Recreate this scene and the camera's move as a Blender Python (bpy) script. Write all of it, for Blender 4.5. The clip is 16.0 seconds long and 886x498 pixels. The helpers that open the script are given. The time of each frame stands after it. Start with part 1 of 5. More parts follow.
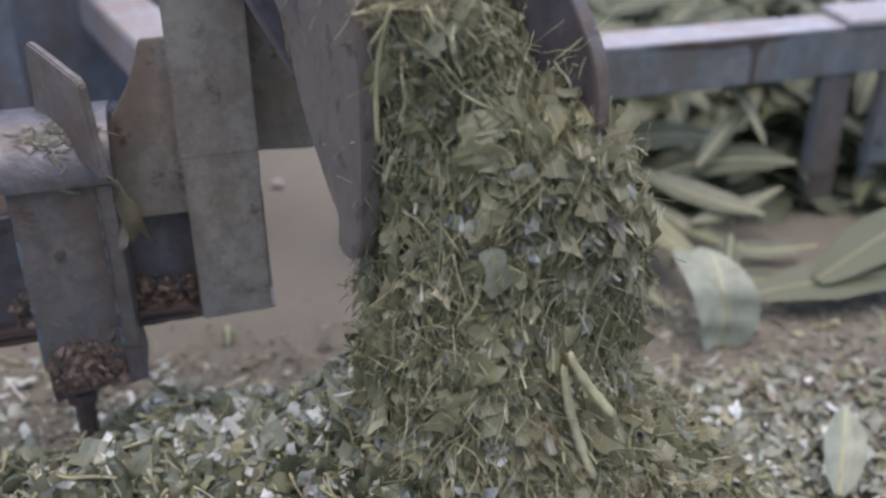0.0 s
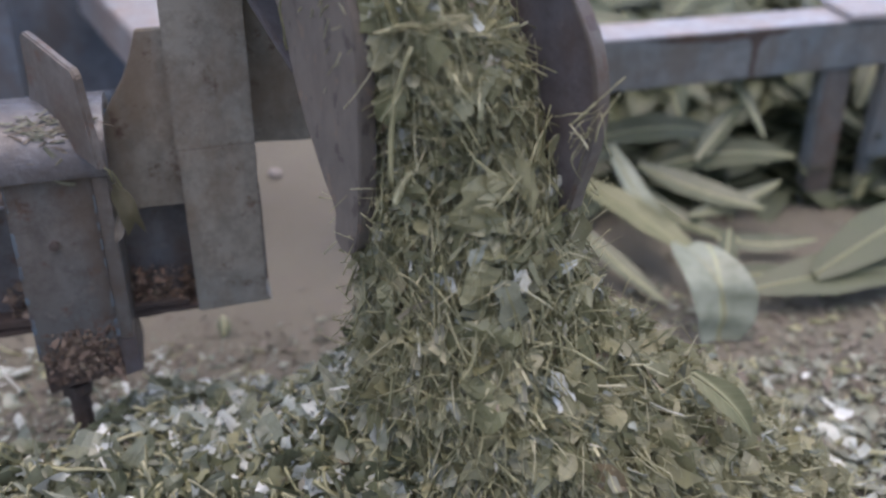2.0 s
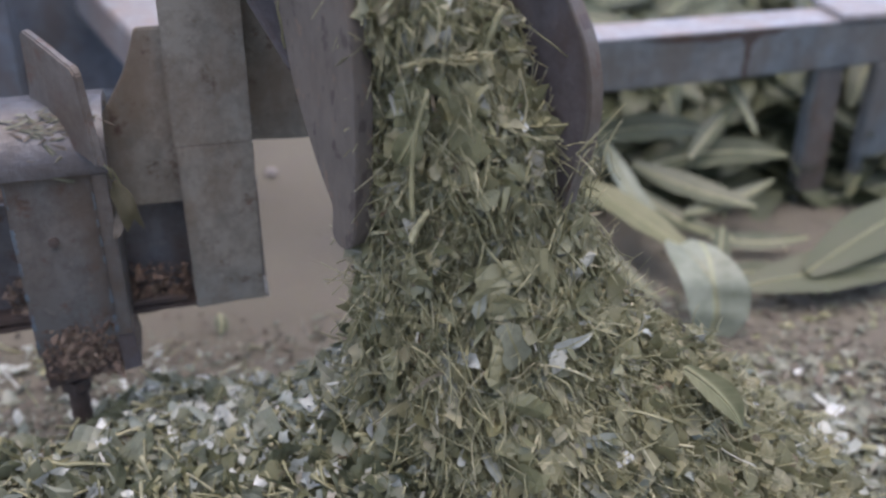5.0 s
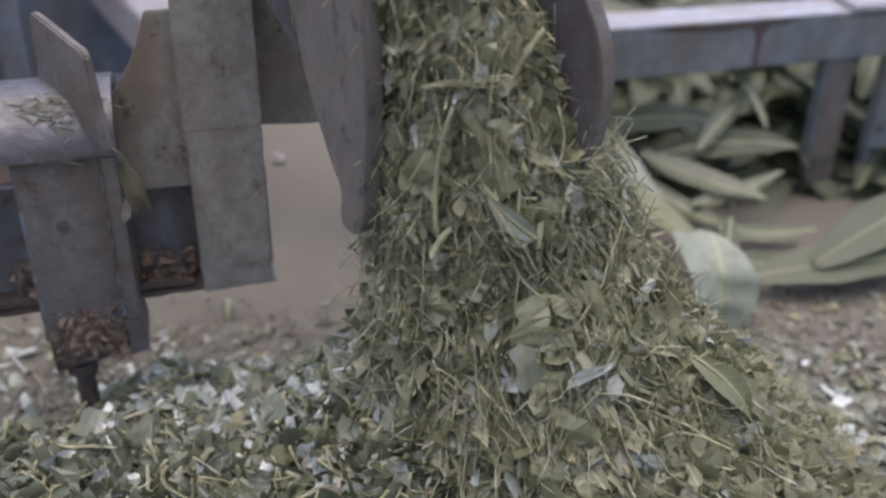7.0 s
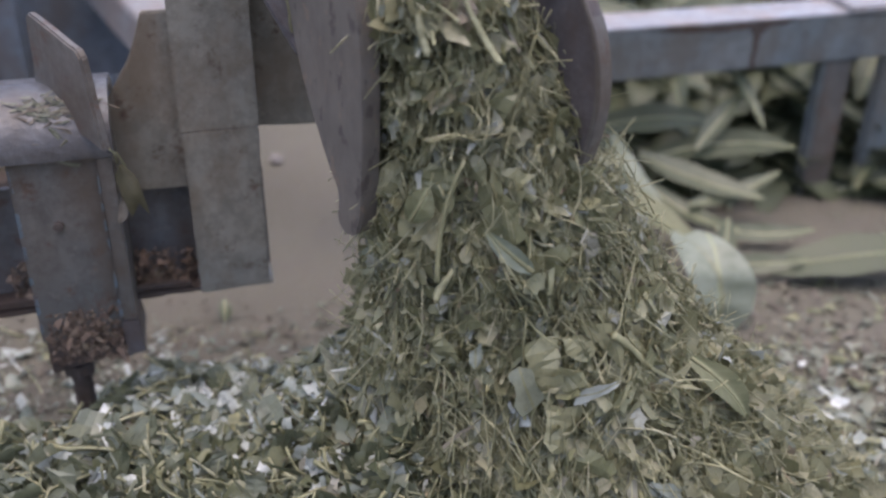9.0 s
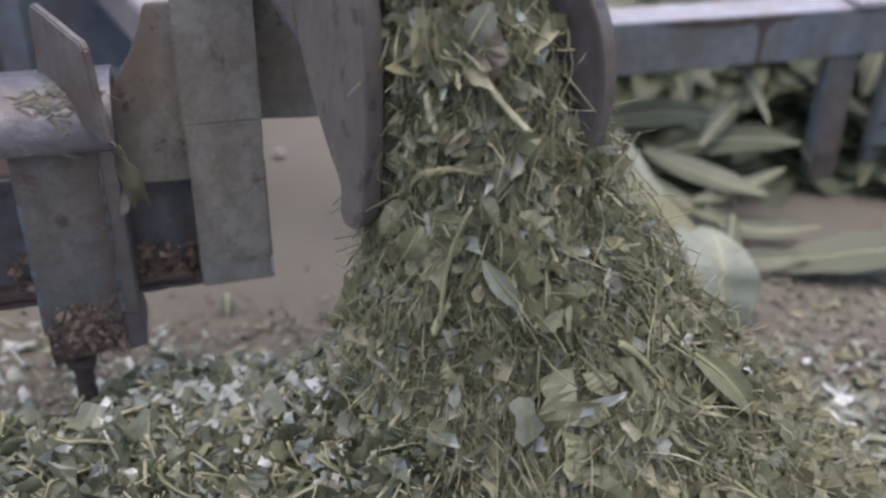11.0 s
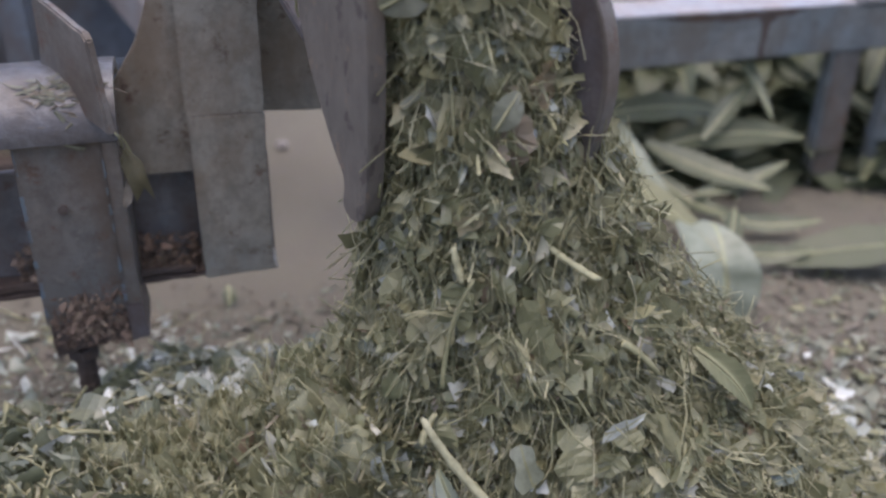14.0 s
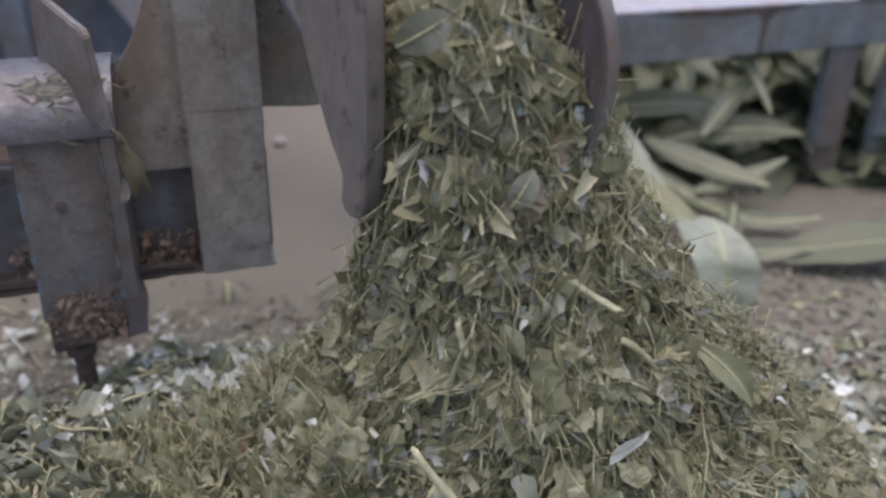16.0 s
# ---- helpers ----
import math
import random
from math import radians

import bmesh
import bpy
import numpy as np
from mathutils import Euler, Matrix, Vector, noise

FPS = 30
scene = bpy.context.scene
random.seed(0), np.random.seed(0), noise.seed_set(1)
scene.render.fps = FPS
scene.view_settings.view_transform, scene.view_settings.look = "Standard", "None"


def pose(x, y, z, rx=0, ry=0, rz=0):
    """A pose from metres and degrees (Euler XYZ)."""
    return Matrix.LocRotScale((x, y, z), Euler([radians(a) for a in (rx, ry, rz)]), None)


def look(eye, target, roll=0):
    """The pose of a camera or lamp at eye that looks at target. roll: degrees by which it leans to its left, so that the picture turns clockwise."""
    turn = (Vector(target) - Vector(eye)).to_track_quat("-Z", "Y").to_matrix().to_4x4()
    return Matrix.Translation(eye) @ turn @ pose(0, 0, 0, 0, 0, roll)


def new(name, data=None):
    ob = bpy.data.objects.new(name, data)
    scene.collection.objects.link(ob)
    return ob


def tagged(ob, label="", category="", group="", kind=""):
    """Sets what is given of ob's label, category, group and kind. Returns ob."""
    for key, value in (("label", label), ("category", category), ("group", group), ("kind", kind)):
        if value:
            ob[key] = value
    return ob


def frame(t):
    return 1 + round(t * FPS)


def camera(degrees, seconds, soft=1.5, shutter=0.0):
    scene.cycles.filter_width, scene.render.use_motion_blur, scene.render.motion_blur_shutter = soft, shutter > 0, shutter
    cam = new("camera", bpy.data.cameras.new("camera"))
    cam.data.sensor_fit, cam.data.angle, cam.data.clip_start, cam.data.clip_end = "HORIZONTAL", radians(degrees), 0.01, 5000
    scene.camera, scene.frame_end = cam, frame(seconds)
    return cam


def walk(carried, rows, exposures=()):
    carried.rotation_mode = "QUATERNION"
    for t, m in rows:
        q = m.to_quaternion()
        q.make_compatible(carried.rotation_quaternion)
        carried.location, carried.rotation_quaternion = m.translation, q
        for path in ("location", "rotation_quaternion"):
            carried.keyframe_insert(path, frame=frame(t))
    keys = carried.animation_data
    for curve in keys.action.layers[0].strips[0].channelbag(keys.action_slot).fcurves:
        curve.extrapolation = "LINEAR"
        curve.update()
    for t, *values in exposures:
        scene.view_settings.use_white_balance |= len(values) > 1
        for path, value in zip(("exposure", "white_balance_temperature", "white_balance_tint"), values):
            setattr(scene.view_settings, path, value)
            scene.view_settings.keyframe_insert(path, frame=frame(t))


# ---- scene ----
cam = camera(44.8, 16.0, soft=2.5, shutter=0.5)
PATH = [
    (0, (0.024, 0.165, 0.981), (-0.018, 1.914, 0.012), -0.7),
    (0.5, (0.02, 0.169, 0.988), (-0.024, 1.911, 0.008), -0.5),
    (1, (0.022, 0.171, 0.984), (-0.022, 1.913, 0.004), -0.5),
    (1.5, (0.027, 0.173, 0.984), (-0.01, 1.913, 0.0), -0.4),
    (2, (0.024, 0.174, 0.984), (-0.013, 1.913, -0.005), -0.2),
    (2.5, (0.029, 0.173, 0.976), (-0.01, 1.912, -0.011), -0.2),
    (3, (0.028, 0.169, 0.981), (-0.008, 1.906, -0.01), -0.2),
    (3.5, (0.028, 0.167, 0.985), (-0.009, 1.904, -0.006), -0.3),
    (4, (0.027, 0.163, 0.989), (-0.004, 1.904, 0.004), -0.2),
    (6.5, (0.021, 0.158, 0.981), (-0.014, 1.891, -0.017), 0.2),
    (7, (0.021, 0.159, 0.981), (-0.018, 1.889, -0.021), 0.3),
    (7.5, (0.021, 0.157, 0.983), (-0.017, 1.888, -0.02), 0.3),
    (8, (0.021, 0.159, 0.982), (-0.017, 1.89, -0.019), 0.3),
    (8.5, (0.021, 0.16, 0.981), (-0.01, 1.892, -0.019), 0.3),
    (9, (0.021, 0.161, 0.981), (-0.013, 1.892, -0.021), 0.4),
    (11.5, (0.022, 0.166, 0.977), (-0.02, 1.89, -0.035), 0.6),
    (12, (0.021, 0.162, 0.98), (-0.022, 1.885, -0.036), 0.7),
    (12.5, (0.021, 0.164, 0.979), (-0.02, 1.885, -0.04), 0.9),
    (13, (0.021, 0.166, 0.977), (-0.02, 1.885, -0.044), 0.8),
    (13.5, (0.02, 0.162, 0.981), (-0.02, 1.882, -0.039), 0.7),
    (14, (0.021, 0.164, 0.979), (-0.022, 1.883, -0.043), 0.8),
    (14.5, (0.021, 0.168, 0.976), (-0.019, 1.885, -0.049), 0.9),
    (15, (0.021, 0.166, 0.978), (-0.019, 1.882, -0.048), 0.9),
    (15.5, (0.021, 0.166, 0.978), (-0.02, 1.882, -0.048), 0.9),
    (16, (0.021, 0.167, 0.977), (-0.02, 1.882, -0.05), 0.8),
]
walk(cam, [(t, look(eye, target, roll)) for t, eye, target, roll in PATH], exposures=((0, 0.71, 6500, 20), (16, 0.69, 6500, 20)))
cam.data.dof.use_dof = True
cam.data.dof.focus_distance = 1.13
cam.data.dof.aperture_fstop = 2.4

# ---- world, sun, exposure ----
world = bpy.data.worlds.new("overcast_sky")
scene.world = world
world.use_nodes = True
wn = world.node_tree.nodes
sky = wn.new("ShaderNodeTexSky")
sky.sky_type = 'NISHITA'
sky.sun_disc = False
sky.sun_elevation, sky.sun_rotation = radians(86), radians(190)
sky.air_density, sky.dust_density = 1.0, 3.0
wn["Background"].inputs["Strength"].default_value = 0.22
world.node_tree.links.new(sky.outputs["Color"], wn["Background"].inputs["Color"])

sun_data = bpy.data.lights.new("sun", "SUN")
sun_data.energy, sun_data.angle, sun_data.color = 1.35, radians(80), (1.0, 0.95, 0.87)
sun = new("sun", sun_data)
sun.matrix_world = look((0.05, 0.92, 4.2), (0.0, 1.2, 0.2))


# ---- materials ----
def material(name, build):
    m = bpy.data.materials.new(name)
    m.use_nodes = True
    nodes, links = m.node_tree.nodes, m.node_tree.links
    build(nodes, links, nodes["Principled BSDF"], nodes["Material Output"])
    return m


def noise_node(nodes, links, scale, detail=4.0, rough=0.6, coord="Object", stretch=None):
    tc = nodes.new("ShaderNodeTexCoord")
    n = nodes.new("ShaderNodeTexNoise")
    n.inputs["Scale"].default_value = scale
    n.inputs["Detail"].default_value = detail
    n.inputs["Roughness"].default_value = rough
    if stretch:
        mp = nodes.new("ShaderNodeMapping")
        mp.inputs["Scale"].default_value = stretch
        links.new(tc.outputs[coord], mp.inputs["Vector"])
        links.new(mp.outputs["Vector"], n.inputs["Vector"])
    else:
        links.new(tc.outputs[coord], n.inputs["Vector"])
    return n.outputs["Fac"]


def ramp(nodes, links, fac, stops):
    r = nodes.new("ShaderNodeValToRGB")
    e = r.color_ramp.elements
    while len(e) < len(stops):
        e.new(0.5)
    for k, (p, c) in enumerate(stops):
        e[k].position = p
        e[k].color = (*c, 1) if not isinstance(c, float) else (c, c, c, 1)
    links.new(fac, r.inputs["Fac"])
    return r.outputs["Color"]


def mix(nodes, links, fac, a, b, mode="MIX"):
    n = nodes.new("ShaderNodeMix")
    n.data_type, n.blend_type = "RGBA", mode
    for socket, value in ((n.inputs[0], fac), (n.inputs[6], a), (n.inputs[7], b)):
        if isinstance(value, bpy.types.NodeSocket):
            links.new(value, socket)
        elif isinstance(value, tuple):
            socket.default_value = (*value, 1)
        else:
            socket.default_value = value
    return n.outputs[2]


def bump(nodes, links, bsdf, height, strength=0.4, distance=0.002):
    b = nodes.new("ShaderNodeBump")
    b.inputs["Strength"].default_value = strength
    b.inputs["Distance"].default_value = distance
    links.new(height, b.inputs["Height"])
    links.new(b.outputs["Normal"], bsdf.inputs["Normal"])


def painted_steel(name, paint, worn, rust_from, gloss=0.42):
    """Old brushed-on paint with grime, chips and rust blooms."""
    def build(nodes, links, bsdf, out):
        large = noise_node(nodes, links, 7.0, 5.0, 0.65)
        fine = noise_node(nodes, links, 60.0, 6.0, 0.7)
        streak = noise_node(nodes, links, 18.0, 4.0, 0.6, stretch=(1.0, 1.0, 0.15))
        col = mix(nodes, links, ramp(nodes, links, large, [(0.35, 0.0), (0.65, 1.0)]), paint, worn)
        patch = noise_node(nodes, links, 4.5, 3.0, 0.5)
        col = mix(nodes, links, ramp(nodes, links, patch, [(0.5, 0.0), (0.62, 0.5)]), col, (paint[0] * 0.78, paint[1] * 0.96, paint[2] * 1.1))
        grime = noise_node(nodes, links, 34.0, 7.0, 0.75)
        col = mix(nodes, links, ramp(nodes, links, grime, [(0.38, 0.6), (0.58, 0.0)]), col, (paint[0] * 0.50, paint[1] * 0.46, paint[2] * 0.42))
        col = mix(nodes, links, ramp(nodes, links, streak, [(0.45, 0.0), (0.75, 0.5)]), col, tuple(c * 0.45 for c in paint))
        col = mix(nodes, links, ramp(nodes, links, fine, [(0.58, 0.0), (0.72, 0.35)]), col, tuple(min(1, c * 1.5 + 0.02) for c in worn))
        stain = noise_node(nodes, links, 9.0, 7.0, 0.7, stretch=(1.0, 1.0, 0.5))
        col = mix(nodes, links, ramp(nodes, links, stain, [(0.46, 0.0), (0.62, 0.7)]), col, (paint[0] * 0.72, paint[1] * 0.56, paint[2] * 0.44))
        blot = noise_node(nodes, links, 24.0, 8.0, 0.8)
        rust = ramp(nodes, links, blot, [(rust_from, 0.0), (rust_from + 0.08, 0.85)])
        rustcol = ramp(nodes, links, fine, [(0.3, (0.05, 0.034, 0.026)), (0.7, (0.14, 0.085, 0.058))])
        col = mix(nodes, links, rust, col, rustcol)
        links.new(col, bsdf.inputs["Base Color"])
        links.new(ramp(nodes, links, fine, [(0.3, gloss - 0.08), (0.7, gloss + 0.2)]), bsdf.inputs["Roughness"])
        bsdf.inputs["Metallic"].default_value = 0.2
        bump(nodes, links, bsdf, mix(nodes, links, 0.5, fine, blot), 0.35, 0.0015)
    return material(name, build)


STEEL = painted_steel("grey_blue_painted_steel", (0.245, 0.236, 0.201), (0.295, 0.275, 0.227), 0.565)
STEEL_BLUE = painted_steel("dark_blue_painted_steel", (0.150, 0.154, 0.159), (0.195, 0.186, 0.176), 0.55)
STEEL_PALE = painted_steel("pale_blue_painted_steel", (0.155, 0.182, 0.19), (0.19, 0.21, 0.21), 0.60, 0.4)
PANEL_BLUE = painted_steel("faded_blue_painted_steel", (0.146, 0.167, 0.192), (0.182, 0.204, 0.225), 0.60)


def build_bare(nodes, links, bsdf, out):
    lumps = noise_node(nodes, links, 38.0, 6.0, 0.7)
    fine = noise_node(nodes, links, 150.0, 5.0, 0.7)
    dirt = noise_node(nodes, links, 14.0, 6.0, 0.7)
    col = ramp(nodes, links, lumps, [(0.35, (0.085, 0.085, 0.087)), (0.6, (0.15, 0.154, 0.16))])
    col = mix(nodes, links, ramp(nodes, links, dirt, [(0.45, 0.0), (0.65, 0.75)]), col, (0.075, 0.066, 0.06))
    links.new(col, bsdf.inputs["Base Color"])
    bsdf.inputs["Metallic"].default_value = 0.35
    links.new(ramp(nodes, links, lumps, [(0.3, 0.55), (0.7, 0.24)]), bsdf.inputs["Roughness"])
    bump(nodes, links, bsdf, mix(nodes, links, 0.35, lumps, fine), 0.7, 0.004)


BARE = material("pitted_bare_steel", build_bare)
STEEL_WHITE = painted_steel("white_painted_steel", (0.375, 0.383, 0.398), (0.300, 0.307, 0.323), 0.70, 0.4)
RUSTY = painted_steel("rusted_iron", (0.07, 0.055, 0.048), (0.10, 0.08, 0.068), 0.55, 0.6)
STEEL_DARK = painted_steel("grimy_dark_steel", (0.129, 0.124, 0.115), (0.161, 0.148, 0.132), 0.55)
EDGE_BLUE = painted_steel("chipped_light_blue_paint", (0.15, 0.20, 0.24), (0.12, 0.14, 0.15), 0.5)
# Shade inside the spout put into a dark base colour; also the stained flange foot.
STAIN_SHADE = painted_steel("stained_and_shaded_steel", (0.100, 0.090, 0.092), (0.139, 0.126, 0.122), 0.66, 0.5)


def build_cheek(nodes, links, bsdf, out):
    grain = noise_node(nodes, links, 70.0, 7.0, 0.7, stretch=(1.0, 1.0, 0.32))
    large = noise_node(nodes, links, 7.0, 5.0, 0.65)
    pits = noise_node(nodes, links, 46.0, 4.0, 0.6, stretch=(1.0, 1.0, 0.55))
    flecks = noise_node(nodes, links, 75.0, 4.0, 0.65, stretch=(1.0, 1.0, 0.75))
    col = ramp(nodes, links, large, [(0.3, (0.102, 0.092, 0.079)), (0.5, (0.128, 0.114, 0.097)), (0.7, (0.114, 0.096, 0.077))])
    col = mix(nodes, links, ramp(nodes, links, grain, [(0.45, 0.0), (0.70, 0.5)]), col, (0.066, 0.058, 0.050))
    col = mix(nodes, links, ramp(nodes, links, pits, [(0.57, 0.0), (0.63, 0.8)]), col, (0.052, 0.044, 0.039))
    col = mix(nodes, links, ramp(nodes, links, flecks, [(0.60, 0.0), (0.67, 0.55)]), col, (0.175, 0.128, 0.09))
    links.new(col, bsdf.inputs["Base Color"])
    bsdf.inputs["Roughness"].default_value = 0.6
    bump(nodes, links, bsdf, mix(nodes, links, 0.5, grain, pits), 0.6, 0.002)


CHEEK = material("scuffed_grey_brown_plate", build_cheek)


def leaf_material(name, stops, rough=0.42, glow=0.25):
    """Chopped leaf: tone by piece, mottled, some light passing through."""
    def build(nodes, links, bsdf, out):
        geo = nodes.new("ShaderNodeNewGeometry")
        info = nodes.new("ShaderNodeObjectInfo")
        add = nodes.new("ShaderNodeMath")
        add.operation = "ADD"
        links.new(geo.outputs["Random Per Island"], add.inputs[0])
        links.new(info.outputs["Random"], add.inputs[1])
        fr = nodes.new("ShaderNodeMath")
        fr.operation = "FRACT"
        links.new(add.outputs[0], fr.inputs[0])
        col = ramp(nodes, links, fr.outputs[0], stops)
        mott = noise_node(nodes, links, 90.0, 5.0, 0.65)
        col = mix(nodes, links, ramp(nodes, links, mott, [(0.35, 0.0), (0.75, 0.6)]), col, tuple(c * 0.55 for c in stops[0][1]))
        links.new(col, bsdf.inputs["Base Color"])
        links.new(ramp(nodes, links, mott, [(0.3, rough - 0.1), (0.7, rough + 0.15)]), bsdf.inputs["Roughness"])
        vein = noise_node(nodes, links, 220.0, 3.0, 0.5, stretch=(1.0, 1.0, 0.25))
        bump(nodes, links, bsdf, vein, 0.35, 0.0008)
        tr = nodes.new("ShaderNodeBsdfTranslucent")
        links.new(col, tr.inputs["Color"])
        ms = nodes.new("ShaderNodeMixShader")
        ms.inputs[0].default_value = glow
        links.new(bsdf.outputs[0], ms.inputs[1])
        links.new(tr.outputs[0], ms.inputs[2])
        links.new(ms.outputs[0], out.inputs["Surface"])
    return material(name, build)


CHOPPED = leaf_material("chopped_leaf", [(0.0, (0.154, 0.162, 0.086)), (0.35, (0.239, 0.245, 0.137)), (0.6, (0.313, 0.308, 0.178)),
                                         (0.85, (0.36, 0.35, 0.205)), (0.90, (0.25, 0.18, 0.12)), (0.96, (0.47, 0.48, 0.40))], 0.27, 0.3)
LEAF_FACE = leaf_material("torn_leaf_face", [(0.0, (0.146, 0.147, 0.077)), (0.4, (0.207, 0.204, 0.110)), (0.8, (0.273, 0.262, 0.148)), (0.95, (0.320, 0.304, 0.189))], 0.33, 0.3)
PILE_LEAF = leaf_material("cool_green_leaf_face", [(0.0, (0.087, 0.099, 0.057)), (0.4, (0.129, 0.142, 0.085)), (0.8, (0.174, 0.188, 0.123)), (1.0, (0.224, 0.239, 0.171))], 0.3, 0.22)
# Pale undersides, and sky glints on glossy leaves put into the colour.
PALE_CHIP = leaf_material("pale_underside_and_glint", [(0.0, (0.23, 0.26, 0.20)), (0.45, (0.36, 0.39, 0.33)), (0.8, (0.52, 0.55, 0.50)), (1.0, (0.66, 0.69, 0.66))], 0.22, 0.2)
STEM = leaf_material("pale_stem", [(0.0, (0.20, 0.20, 0.105)), (0.45, (0.29, 0.285, 0.16)), (0.8, (0.38, 0.37, 0.22)), (1.0, (0.50, 0.48, 0.32))], 0.45, 0.15)
CORE = leaf_material("inner_leaf_filler", [(0.0, (0.16, 0.165, 0.10)), (1.0, (0.22, 0.225, 0.14))], 0.7, 0.0)
DULL = leaf_material("dull_dried_scrap", [(0.0, (0.085, 0.09, 0.062)), (0.6, (0.13, 0.135, 0.09)), (1.0, (0.19, 0.195, 0.14))], 0.5, 0.1)
DRY_LEAF = leaf_material("dry_brownish_leaf", [(0.0, (0.12, 0.108, 0.062)), (1.0, (0.16, 0.14, 0.08))], 0.5, 0.3)
CRUMB = leaf_material("dry_brown_crumbs", [(0.0, (0.085, 0.070, 0.052)), (0.4, (0.125, 0.106, 0.080)), (0.75, (0.175, 0.152, 0.120)), (1.0, (0.17, 0.165, 0.115))], 0.8, 0.0)
CHIP = leaf_material("dull_green_chip", [(0.0, (0.125, 0.13, 0.088)), (0.5, (0.175, 0.184, 0.13)), (0.85, (0.235, 0.248, 0.185)), (1.0, (0.30, 0.315, 0.255))], 0.45, 0.15)
RUST_CRUMB = leaf_material("rusty_sawdust_crumbs", [(0.0, (0.085, 0.058, 0.042)), (0.5, (0.15, 0.105, 0.075)), (0.9, (0.19, 0.142, 0.10)), (1.0, (0.24, 0.195, 0.135))], 0.8, 0.0)


def build_big_leaf(nodes, links, bsdf, out, tones=((0.0, (0.056, 0.066, 0.038)), (0.4, (0.072, 0.083, 0.048)), (0.75, (0.089, 0.099, 0.060)), (1.0, (0.106, 0.114, 0.072))), rough=0.5):
    info = nodes.new("ShaderNodeObjectInfo")
    col = ramp(nodes, links, info.outputs["Random"], tones)
    tc = nodes.new("ShaderNodeTexCoord")
    sep = nodes.new("ShaderNodeSeparateXYZ")
    links.new(tc.outputs["Object"], sep.inputs[0])
    ab = nodes.new("ShaderNodeMath")
    ab.operation = "ABSOLUTE"
    links.new(sep.outputs["X"], ab.inputs[0])
    rib = ramp(nodes, links, ab.outputs[0], [(0.0015, 0.9), (0.0035, 0.0)])
    wave = nodes.new("ShaderNodeTexWave")
    wave.inputs["Scale"].default_value = 28.0
    wave.inputs["Distortion"].default_value = 1.5
    cmb = nodes.new("ShaderNodeCombineXYZ")
    sub = nodes.new("ShaderNodeMath")
    sub.operation = "SUBTRACT"
    links.new(sep.outputs["Y"], sub.inputs[0])
    links.new(ab.outputs[0], sub.inputs[1])
    links.new(sub.outputs[0], cmb.inputs["X"])
    links.new(cmb.outputs[0], wave.inputs["Vector"])
    mott = noise_node(nodes, links, 35.0, 5.0, 0.6)
    col = mix(nodes, links, ramp(nodes, links, mott, [(0.4, 0.0), (0.75, 0.5)]), col, (0.08, 0.10, 0.05))
    col = mix(nodes, links, ramp(nodes, links, wave.outputs["Fac"], [(0.8, 0.0), (1.0, 0.10)]), col, (0.3, 0.34, 0.2))
    col = mix(nodes, links, rib, col, (0.36, 0.38, 0.22))
    links.new(col, bsdf.inputs["Base Color"])
    bsdf.inputs["Roughness"].default_value = rough
    bump(nodes, links, bsdf, wave.outputs["Fac"], 0.10, 0.001)
    bsdf.inputs["Specular IOR Level"].default_value = 0.3
    bsdf.inputs["Coat Weight"].default_value = 0.06
    bsdf.inputs["Coat Roughness"].default_value = 0.25
    tr = nodes.new("ShaderNodeBsdfTranslucent")
    links.new(col, tr.inputs["Color"])
    ms = nodes.new("ShaderNodeMixShader")
    ms.inputs[0].default_value = 0.22
    links.new(bsdf.outputs[0], ms.inputs[1])
    links.new(tr.outputs[0], ms.inputs[2])
    links.new(ms.outputs[0], out.inputs["Surface"])


BIG_LEAF = material("fresh_long_leaf", build_big_leaf)
MID_LEAF = material("yellowing_leaf", lambda n, l, b, o: build_big_leaf(n, l, b, o, ((0.0, (0.136, 0.143, 0.075)), (1.0, (0.170, 0.174, 0.098))), 0.5))
# Colour of the palest leaves; on the curled leaf it carries the sky's sheen.
PALE_SHEEN_LEAF = material("pale_grey_green_leaf", lambda n, l, b, o: build_big_leaf(n, l, b, o, ((0.0, (0.231, 0.261, 0.196)), (1.0, (0.266, 0.295, 0.230))), 0.35))
PALE_LEAF = material("pale_leaf_underside", lambda n, l, b, o: build_big_leaf(n, l, b, o, ((0.0, (0.103, 0.114, 0.071)), (1.0, (0.140, 0.152, 0.103))), 0.4))


def build_ground(nodes, links, bsdf, out):
    large = noise_node(nodes, links, 2.2, 5.0, 0.6)
    mid = noise_node(nodes, links, 16.0, 6.0, 0.65)
    fine = noise_node(nodes, links, 140.0, 5.0, 0.7)
    col = ramp(nodes, links, large, [(0.3, (0.088, 0.079, 0.056)), (0.7, (0.112, 0.103, 0.075))])
    col = mix(nodes, links, ramp(nodes, links, mid, [(0.45, 0.0), (0.7, 0.6)]), col, (0.10, 0.087, 0.07))
    col = mix(nodes, links, ramp(nodes, links, fine, [(0.55, 0.0), (0.75, 0.5)]), col, (0.18, 0.165, 0.135))
    links.new(col, bsdf.inputs["Base Color"])
    bsdf.inputs["Roughness"].default_value = 0.85
    bump(nodes, links, bsdf, mix(nodes, links, 0.6, mid, fine), 0.5, 0.006)


GROUND = material("dusty_tan_earth", build_ground)


def build_wall(nodes, links, bsdf, out):
    mid = noise_node(nodes, links, 3.0, 6.0, 0.65)
    links.new(ramp(nodes, links, mid, [(0.3, (0.20, 0.18, 0.165)), (0.7, (0.28, 0.26, 0.24))]), bsdf.inputs["Base Color"])
    bsdf.inputs["Roughness"].default_value = 0.9
    bump(nodes, links, bsdf, mid, 0.3, 0.01)


WALL = material("grimy_plaster", build_wall)


